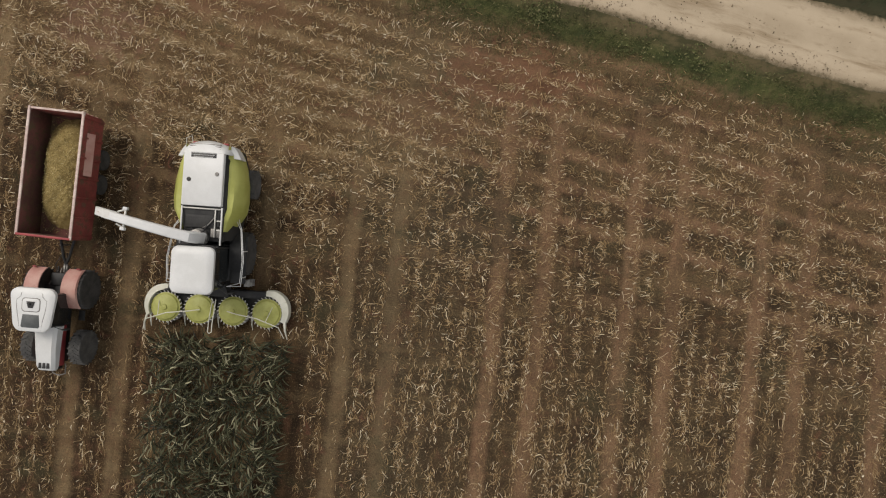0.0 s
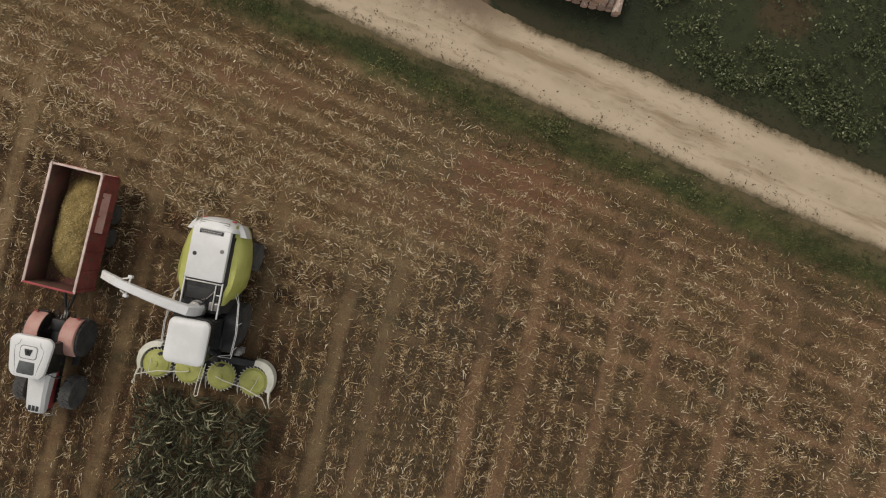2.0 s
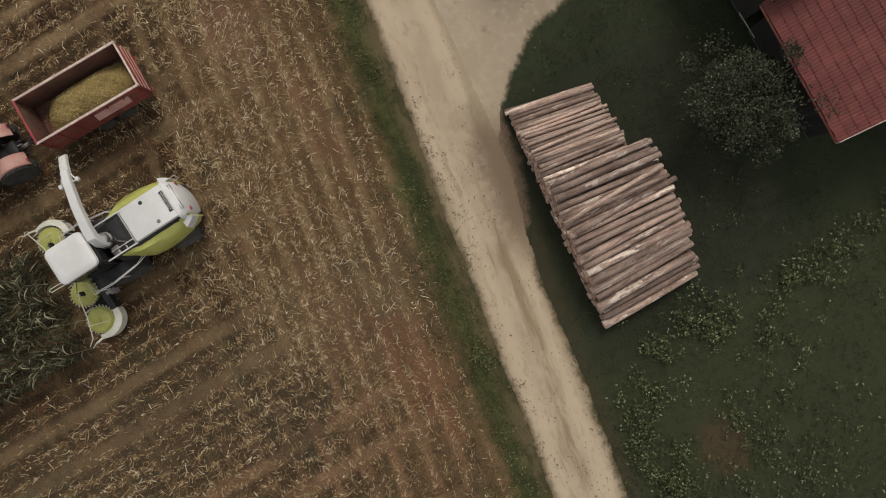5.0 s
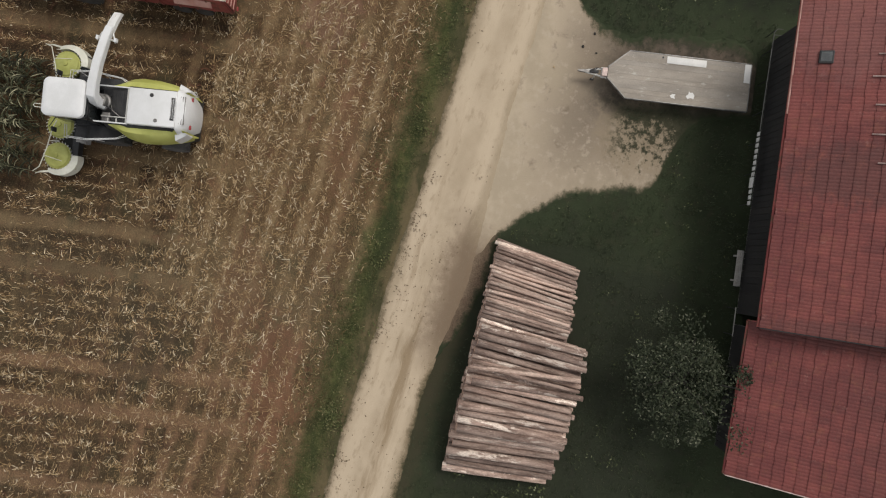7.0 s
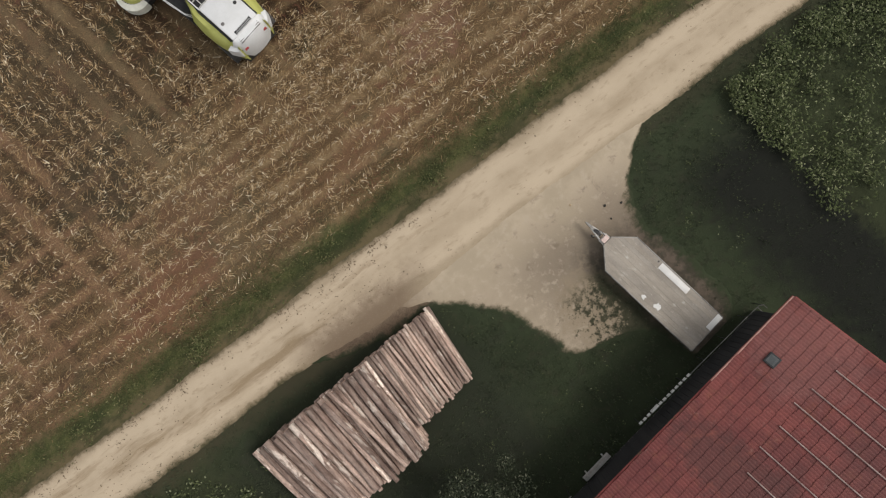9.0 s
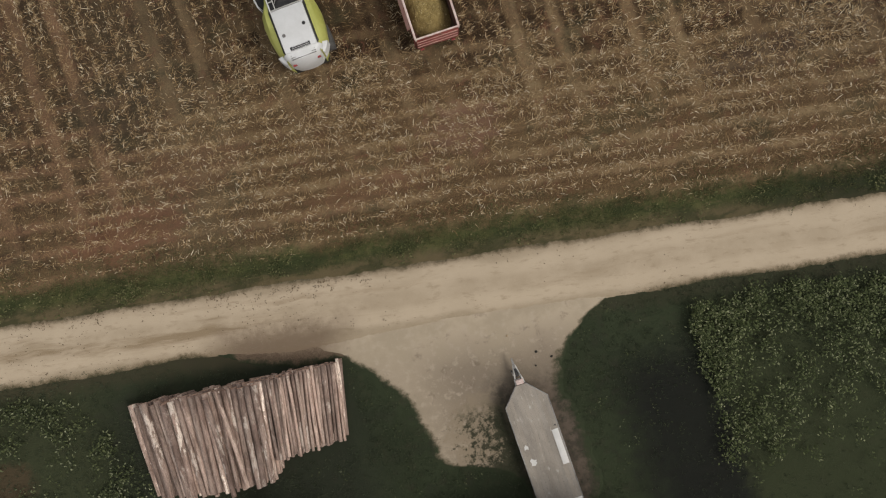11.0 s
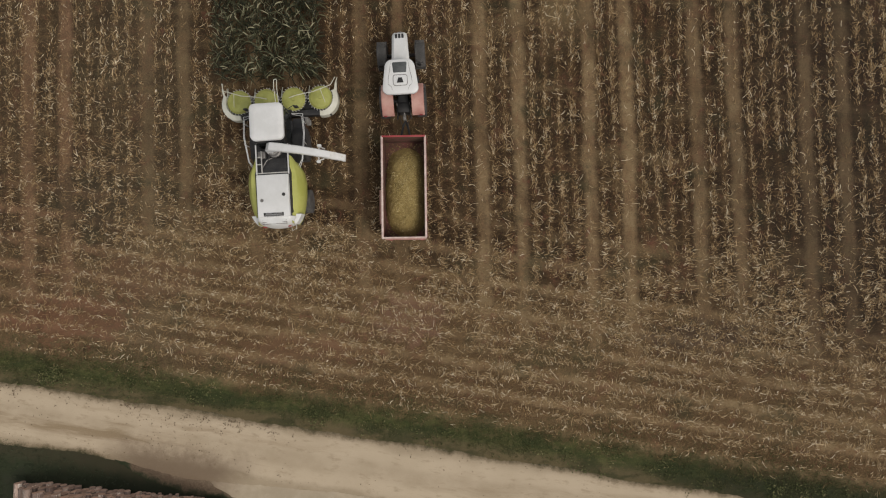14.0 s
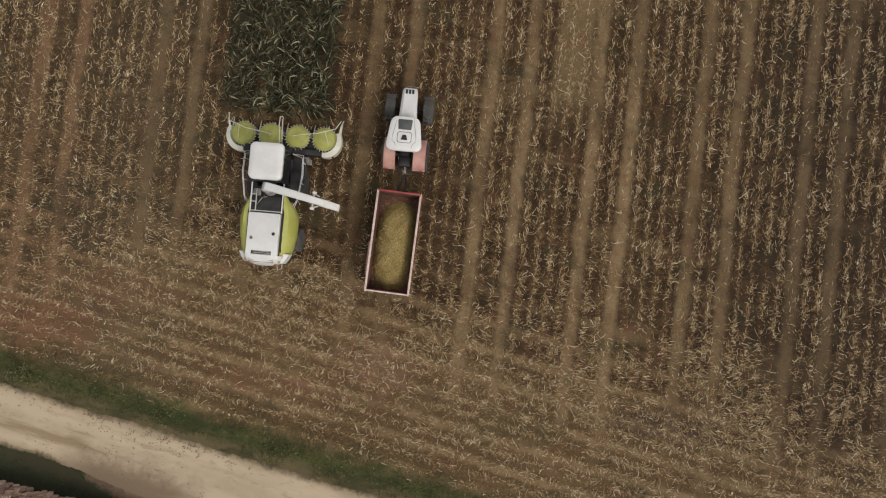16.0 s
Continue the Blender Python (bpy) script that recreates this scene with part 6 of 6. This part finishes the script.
def make_logs():
    rng = random.Random(17)
    t = thing("log_stack", "long stack of debarked pinkish-grey spruce logs beside the road", "log stack", pose(-18.5, -15.4, -0.06))
    kinds = {}
    for ln in (4.1, 5.1):
        for r in (0.09, 0.10, 0.12, 0.14, 0.15, 0.17, 0.18, 0.21):
            kinds[ln, r] = [log_mesh("log", ln * s, r, b, rng) for s, b in ((1.0, 0.02), (0.99, -0.03), (1.015, 0.035))]

    def place(u, z, r, skew=0.0, tip=0.0, nudge=0.0):
        """u: metres along the stack from the end at the drive."""
        ln = 4.1 if u < 4.1 else 5.1
        # the road face of the stack, and the turn of its logs
        s = u / 11.5
        x, y = -12.72 - 11.65 * s, -13.39 + 1.3 * s
        turn = -13.0 + 13.0 * s + rng.gauss(0, 0.9) + skew
        ob = new("log", rng.choice(kinds[ln, r]))
        ob.parent = t
        ob.matrix_basis = t.matrix_world.inverted() @ pose(x, y + nudge + rng.gauss(0, 0.06), z, tip + rng.gauss(0, 0.25), 0, turn) @ pose(0, 0, 0, 0, rng.uniform(0, 360), 0)

    def height(u):
        return 0.2 + 1.75 * min(1.0, (u + 0.15) / 3.0, (11.65 - u) / 2.6) + 0.12 * math.sin(u * 1.9)

    # thin short logs at the drive, thicker ones towards the far end, each part with its own courses
    for u0, u1, sizes, course in ((0.06, 4.0, (0.09, 0.10, 0.12), 0.2), (4.0, 7.3, (0.12, 0.14, 0.17), 0.258), (7.3, 11.5, (0.15, 0.18, 0.21), 0.32)):
        z, layer = -0.06, 0
        while z < 2.2:
            u = u0 + 0.12 * (layer % 2)
            while u < u1:
                r = rng.choice(sizes)
                if z + r < height(u + r):
                    place(u + r, z + r + rng.uniform(0, 0.03), r)
                u += 2.02 * r
            z += course
            layer += 1
    place(6.15, 2.13, 0.12, 6.5, 0.6, 0.0)
    place(6.75, 2.15, 0.15, 4.0, 0.4, -0.1)
    place(6.0, 2.10, 0.10, -1.5, 0.2, -0.05)


make_logs()


# ---- farm building with a lower annex ----
def tile_mesh(w, ln):
    """A pantile: a rolled section with thickness and a front lip; local x across, y up the slope."""
    bm = bmesh.new()
    prof = [(-0.5, 0.007), (-0.4, 0.015), (-0.28, 0.019), (-0.14, 0.013), (-0.02, 0.004), (0.1, 0.014), (0.22, 0.018), (0.36, 0.01), (0.5, 0.0)]
    th = 0.016
    def ring(y, lift):
        return [bm.verts.new((x * w, y, z + lift)) for x, z in prof] + [bm.verts.new((x * w, y, z + lift - th)) for x, z in reversed(prof)]
    a, b = ring(0, 0.03), ring(ln, 0.0)
    n = len(a)
    for i in range(n):
        bm.faces.new((a[i], a[(i + 1) % n], b[(i + 1) % n], b[i]))
    bm.faces.new(a)
    bmesh.ops.recalc_face_normals(bm, faces=bm.faces)
    me = bpy.data.meshes.new("tile")
    bm.to_mesh(me)
    bm.free()
    me.materials.append(TILE)
    return me


def tiled(roof, m, cols, rows, w, gauge, singles, rng):
    """Tiles laid on a slope: local x along the eave, y up. The first courses are tiles of their own, the rest is joined."""
    me = tile_mesh(w * 1.02, gauge * 1.16)
    base = np.array([v.co[:] for v in me.vertices])
    polys = [list(p.vertices) for p in me.polygons]
    vs, quads = [], []
    at = 0
    for r in range(rows):
        for c in range(cols):
            local = Matrix.Translation(((c + 0.5) * w, r * gauge + rng.gauss(0, 0.012), 0.012 + rng.uniform(0, 0.008))) @ Matrix.Rotation(rng.gauss(0, 0.005), 4, "Z") @ Matrix.Rotation(rng.gauss(0, 0.004), 4, "Y")
            if r < singles:
                ob = new("tile", me)
                ob.parent = roof
                ob.matrix_basis = roof.matrix_world.inverted() @ m @ local
            else:
                full = np.array(m @ local)
                vs.append(base @ full[:3, :3].T + full[:3, 3])
                quads += [[i + at for i in p] for p in polys]
                at += len(base)
    verts = np.concatenate(vs)
    mesh = bpy.data.meshes.new("tiles")
    mesh.from_pydata(verts.tolist(), [], quads)
    mesh.materials.append(TILE)
    ob = new("tiles", mesh)
    ob.parent = roof
    ob.matrix_basis = roof.matrix_world.inverted()
    tagged(ob, "weathered red clay tiles", kind="stuff")


def make_building(name, label, x0, x1, eave_y, wall_y, eave_z, ridge_y, pitch, cols, singles, seed, boards=True):
    rng = random.Random(seed)
    t = thing(name, label, "building", pose((x0 + x1) / 2, wall_y, -0.07))
    inv = t.matrix_world.inverted()

    def put(nm, bm, mat, parent=t, lab=""):
        bm.transform(inv)
        return part(nm, bm, mat, parent, lab, smooth=False)

    run = eave_y - ridge_y
    rise = run * math.tan(radians(pitch))
    far = ridge_y - run
    gx0, gx1 = x0 + 0.35, x1 - 0.35
    top = eave_z + (eave_y - wall_y) * math.tan(radians(pitch)) - 0.12
    put("wall", Box((gx0, wall_y - 0.3, -0.07), (gx1, wall_y, top)), RENDERED)
    put("wall", Box((gx0, 2 * ridge_y - wall_y, -0.07), (gx1, 2 * ridge_y - wall_y + 0.3, top)), RENDERED)
    for gx in (gx0, gx1 - 0.3):
        bm = bmesh.new()
        ring = [(wall_y - 0.3, -0.07), (wall_y - 0.3, top), (ridge_y, eave_z + rise - 0.25), (2 * ridge_y - wall_y + 0.3, top), (2 * ridge_y - wall_y + 0.3, -0.07)]
        loft(bm, [[(gx, y, z) for y, z in ring], [(gx + 0.3, y, z) for y, z in ring]])
        put("gable_wall", bm, RENDERED)
    # dark vertical boarding on the yard side
    n = int((gx1 - gx0) / 0.3)
    front = put("boarding", Box((gx0, wall_y + 0.002, 0.1), (gx1, wall_y + 0.02, top)), WALLWOOD, t, "black-stained boarding")
    for k in range(n):
        a = gx0 + k * (gx1 - gx0) / n
        put("board", Box((a + 0.01, wall_y + 0.022, 0.05), (a + (gx1 - gx0) / n - 0.01, wall_y + 0.045 + 0.006 * (k % 2), top - 0.05)), WALLWOOD, front)
    # two slopes, ridge, verge boards and gutter
    roofs = []
    for s in (1, -1):
        e, w = (eave_y, wall_y) if s == 1 else (far, 2 * ridge_y - wall_y)
        bm = bmesh.new()
        loft(bm, [[(x, e, eave_z), (x, ridge_y, eave_z + rise), (x, ridge_y, eave_z + rise - 0.2), (x, e, eave_z - 0.16)] for x in (x0, x1)])
        roofs.append(put("roof", bm, TILE, t, "red clay tiled roof slope"))
    ridge = bmesh.new()
    rod(ridge, [(x0 + 0.02, ridge_y, eave_z + rise), (x1 - 0.02, ridge_y, eave_z + rise)], 0.13, 10)
    put("ridge_cap", ridge, TILE)
    for x, sgn in ((x0, -1), (x1, 1)):
        bm = bmesh.new()
        loft(bm, [[(x + sgn * d, eave_y + 0.02, eave_z + 0.05), (x + sgn * d, ridge_y, eave_z + rise + 0.05), (x + sgn * d, ridge_y, eave_z + rise - 0.25), (x + sgn * d, eave_y + 0.02, eave_z - 0.22)] for d in (0.004, 0.05)])
        # the barn's west board is dark to stand in for the shadow along it
        put("verge_board", bm, RIM_PINK if x == x0 and not boards else (WALLWOOD if x == x0 else BED_RED))
    g = bmesh.new()
    rod(g, [(x0, eave_y + 0.06, eave_z - 0.08), (x1, eave_y + 0.06, eave_z - 0.08)], 0.06, 10)
    put("gutter", g, BED_RED, t, "reddish eaves gutter")
    width = (x1 - x0) / cols
    ln = run / math.cos(radians(pitch))
    m = Matrix.Translation((x1, eave_y + 0.05, eave_z + 0.01)) @ Matrix.Rotation(math.pi, 4, "Z") @ Matrix.Rotation(radians(pitch), 4, "X")
    bpy.context.view_layer.update()
    tiled(roofs[0], m, cols, int((ln + 0.02) / 0.44), width, 0.44, singles, rng)
    return t, roofs[0], m, put


barn, slope, m_roof, put_barn = make_building("farmhouse", "long farm building with red tiled roof and black boarding", -15.28, -0.97, -24.42, -25.48, 4.4, -34.4, 24, 48, 4, 3)


def roof_at(x, y, eave_y=-24.42, z=4.4, pitch=24):
    return Vector((x, y, z + (eave_y - y) * math.tan(radians(pitch))))


# pale battens running up the slope, and a roof window
for x, y in ((-2.44, -27.15), (-3.68, -27.0), (-4.6, -26.9), (-5.75, -27.1), (-6.95, -27.1), (-8.1, -27.4)):
    a, b = roof_at(x, y), roof_at(x - 0.02, y - 4.4)
    up = Vector((0, 0, 0.13))
    put_barn("roof_batten", Rod([a + up, b + up], 0.032, 8), SNOW_RAIL, slope, "pale metal snow rail")
put_barn("eave_trim", Box((-6.2, -24.36, 4.36), (-0.99, -24.3, 4.44), 0.01), FADED, slope, "pale weathered eaves strip")
a = roof_at(-3.8, -25.4)
bm = Box((-0.27, -0.27, 0.03), (0.27, 0.27, 0.16), 0.03)
bm.transform(Matrix.Translation(a) @ Matrix.Rotation(radians(-24), 4, "X"))
window = put_barn("roof_window", bm, BLACK, slope, "small grey roof window")
bm = Box((-0.2, -0.2, 0.162), (0.2, 0.2, 0.175), 0.005)
bm.transform(Matrix.Translation(a) @ Matrix.Rotation(radians(-24), 4, "X"))
put_barn("pane", bm, GREY_HATCH, window)

annex = make_building("annex", "lower red-tiled annex built against the farm building", -21.8, -15.1, -24.15, -25.2, 3.55, -31.85, 24, 22, 9, 4, boards=False)[0]


def swing(ob, x, y, degrees):
    """Turns a building about one of its corners."""
    ob.matrix_world = Matrix.Translation((x, y, 0)) @ Matrix.Rotation(radians(degrees), 4, "Z") @ Matrix.Translation((-x, -y, 0)) @ ob.matrix_world


swing(barn, -15.3, -24.4, -0.6)
swing(annex, -21.8, -24.15, -2.2)


def make_railing():
    """A low rail before the wall whose far half carries short white boards."""
    t = thing("railing", "low grey rail with short white boards before a dark wall", "railing", pose(-5.9, -25.06, -0.07, 0, 0, -1.1))
    part("rail", Rod([(3.8, 0, 0.97), (-3.85, 0, 0.97)], 0.022), STEEL, t)
    part("rail", Rod([(3.8, 0, 0.97), (4.6, -0.02, 0.97), (4.78, -0.15, 0.97), (4.8, -0.42, 0.97)], 0.02), DUSTY_RUBBER, t)
    part("rail", Rod([(4.5, -0.02, 0.9), (4.52, -0.42, 0.9)], 0.02), DUSTY_RUBBER, t)
    part("post", Rod([(4.72, -0.08, 0), (4.72, -0.08, 0.97)], 0.02), BLACK, t)
    for k in range(6):
        part("post", Rod([(3.75 - k * 1.5, 0, 0), (3.75 - k * 1.5, 0, 0.97)], 0.02), BLACK, t)
    for k in range(13):
        if k in (8, 9):
            continue
        part("white_board", Box((-0.25 - k * 0.28 - 0.19, -0.02, 0.78), (-0.25 - k * 0.28, 0.03, 1.02), 0.01), WHITE_BOARD, t)
    part("white_board", Box((-0.25 - 9 * 0.28 - 0.19, -0.02, 0.72), (-0.25 - 8 * 0.28 + 0.04, 0.04, 1.03), 0.01), WHITE_BOARD, t)


def make_short_rail():
    t = thing("short_railing", "short grey rail on two posts at the corner of the annex", "railing", pose(-15.3, -24.98, -0.07))
    part("rail", Rod([(-0.72, 0, 0.95), (0.66, 0, 0.95)], 0.026), BENCH, t)
    for x in (-0.66, 0.6):
        part("post", Rod([(x, 0, 0), (x, 0, 0.95)], 0.022), BLACK, t)


def make_clods():
    """Lumps of earth and one pale stone left on the drive."""
    rng = random.Random(9)
    for x, y, r, mat, name, label in ((-2.8, -16.3, 0.075, TRUNK, "clod", "dark lump of earth lying on the sandy drive"), (-2.1, -16.8, 0.065, TRUNK, "clod", "dark lump of earth lying on the sandy drive"),
                                      (-3.05, -17.0, 0.05, TRUNK, "clod", "dark lump of earth lying on the sandy drive"), (-4.0, -15.0, 0.06, HUSK, "stone", "small pale stone lying on the sandy drive")):
        bm = bmesh.new()
        bmesh.ops.create_icosphere(bm, subdivisions=2, radius=r)
        for v in bm.verts:
            v.co *= rng.uniform(0.75, 1.2)
            v.co.z *= 0.5
        me = mesh_of(bm, name, True)
        me.materials.append(mat)
        ob = new(name, me)
        ob.matrix_world = pose(x, y, -0.03 + 0.3 * r, 0, 0, rng.uniform(0, 360))
        tagged(ob, label, name, "lumps on the drive")


def make_bench():
    t = thing("bench", "plain grey wooden bench standing against a dark wall", "bench", pose(-12.75, -25.1, -0.07))
    for k in range(2):
        part("seat_board", Box((-0.88, -0.16 + 0.16 * k, 0.43), (0.88, -0.01 + 0.16 * k, 0.475), 0.008), BENCH, t)
    for x in (-0.6, 0.6):
        for y in (-0.11, 0.09):
            part("leg", Box((x - 0.04, y - 0.04, 0), (x + 0.04, y + 0.04, 0.43), 0.006), BENCH, t)
        part("stretcher", Box((x - 0.025, -0.07, 0.2), (x + 0.025, 0.05, 0.26), 0.005), BENCH, t)


make_railing()
make_short_rail()
make_clods()
make_bench()


def make_tree():
    rng = np.random.default_rng(77)
    t = thing("tree", "small dark broadleaf tree beside the annex", "tree", pose(-18.3, -22.4, -0.07))
    bm = bmesh.new()
    rod(bm, [(0, 0, 0), (0.05, -0.05, 0.9), (-0.05, 0.05, 1.8), (0.02, 0.02, 2.6)], 0.2, 10, 0.1)
    part("trunk", bm, TRUNK, t)
    tips = []
    limb = bmesh.new()
    for k in range(13):
        a = k * 2.4 + rng.normal(0, 0.2)
        r = rng.uniform(1.5, 2.7)
        z0 = rng.uniform(1.1, 2.4)
        end = Vector((r * math.cos(a) * 1.05, r * math.sin(a), z0 + rng.uniform(0.5, 1.6)))
        mid = end * 0.5 + Vector((rng.normal(0, 0.15), rng.normal(0, 0.15), 0.2 + z0 * 0.5))
        rod(limb, [(0, 0, z0), mid, end], 0.07, 6, 0.015)
        tips += [end, mid.lerp(end, 0.5), mid]
    for k in range(8):
        tips.append(Vector((rng.normal(0, 0.9), rng.normal(0, 0.9), rng.uniform(2.9, 3.9))))
    part("limbs", limb, TRUNK, t)
    n = 11000
    # leaves hang in clumps of unequal size and thickness, with gaps between
    places = np.concatenate([np.array([p[:] for p in tips]) + rng.normal(0, 1, (len(tips), 3)) * (0.45, 0.45, 0.2) for k in range(2)])
    weight = rng.gamma(0.9, 1.0, len(places)) + 0.08
    pick = rng.choice(len(places), n, p=weight / weight.sum())
    reach = rng.uniform(0.35, 1.0, len(places))[pick, None]
    off = rng.normal(size=(n, 3))
    off *= (rng.random((n, 1)) ** 0.45) / np.linalg.norm(off, axis=1, keepdims=True)
    at = places[pick] + off * reach * np.array([1.0, 1.0, 0.5])
    v, f = strips(rng, at, rng.uniform(0, 6.3, n), rng.uniform(0.05, 0.13, n), rng.uniform(0.035, 0.07, n), rng.normal(0, 0.05, n), 0.3, 0.2, 2)
    ob = soup("crown", v, f, CROWN, "sparse dark green leaves with pale tips", "")
    ob.parent = t


make_tree()
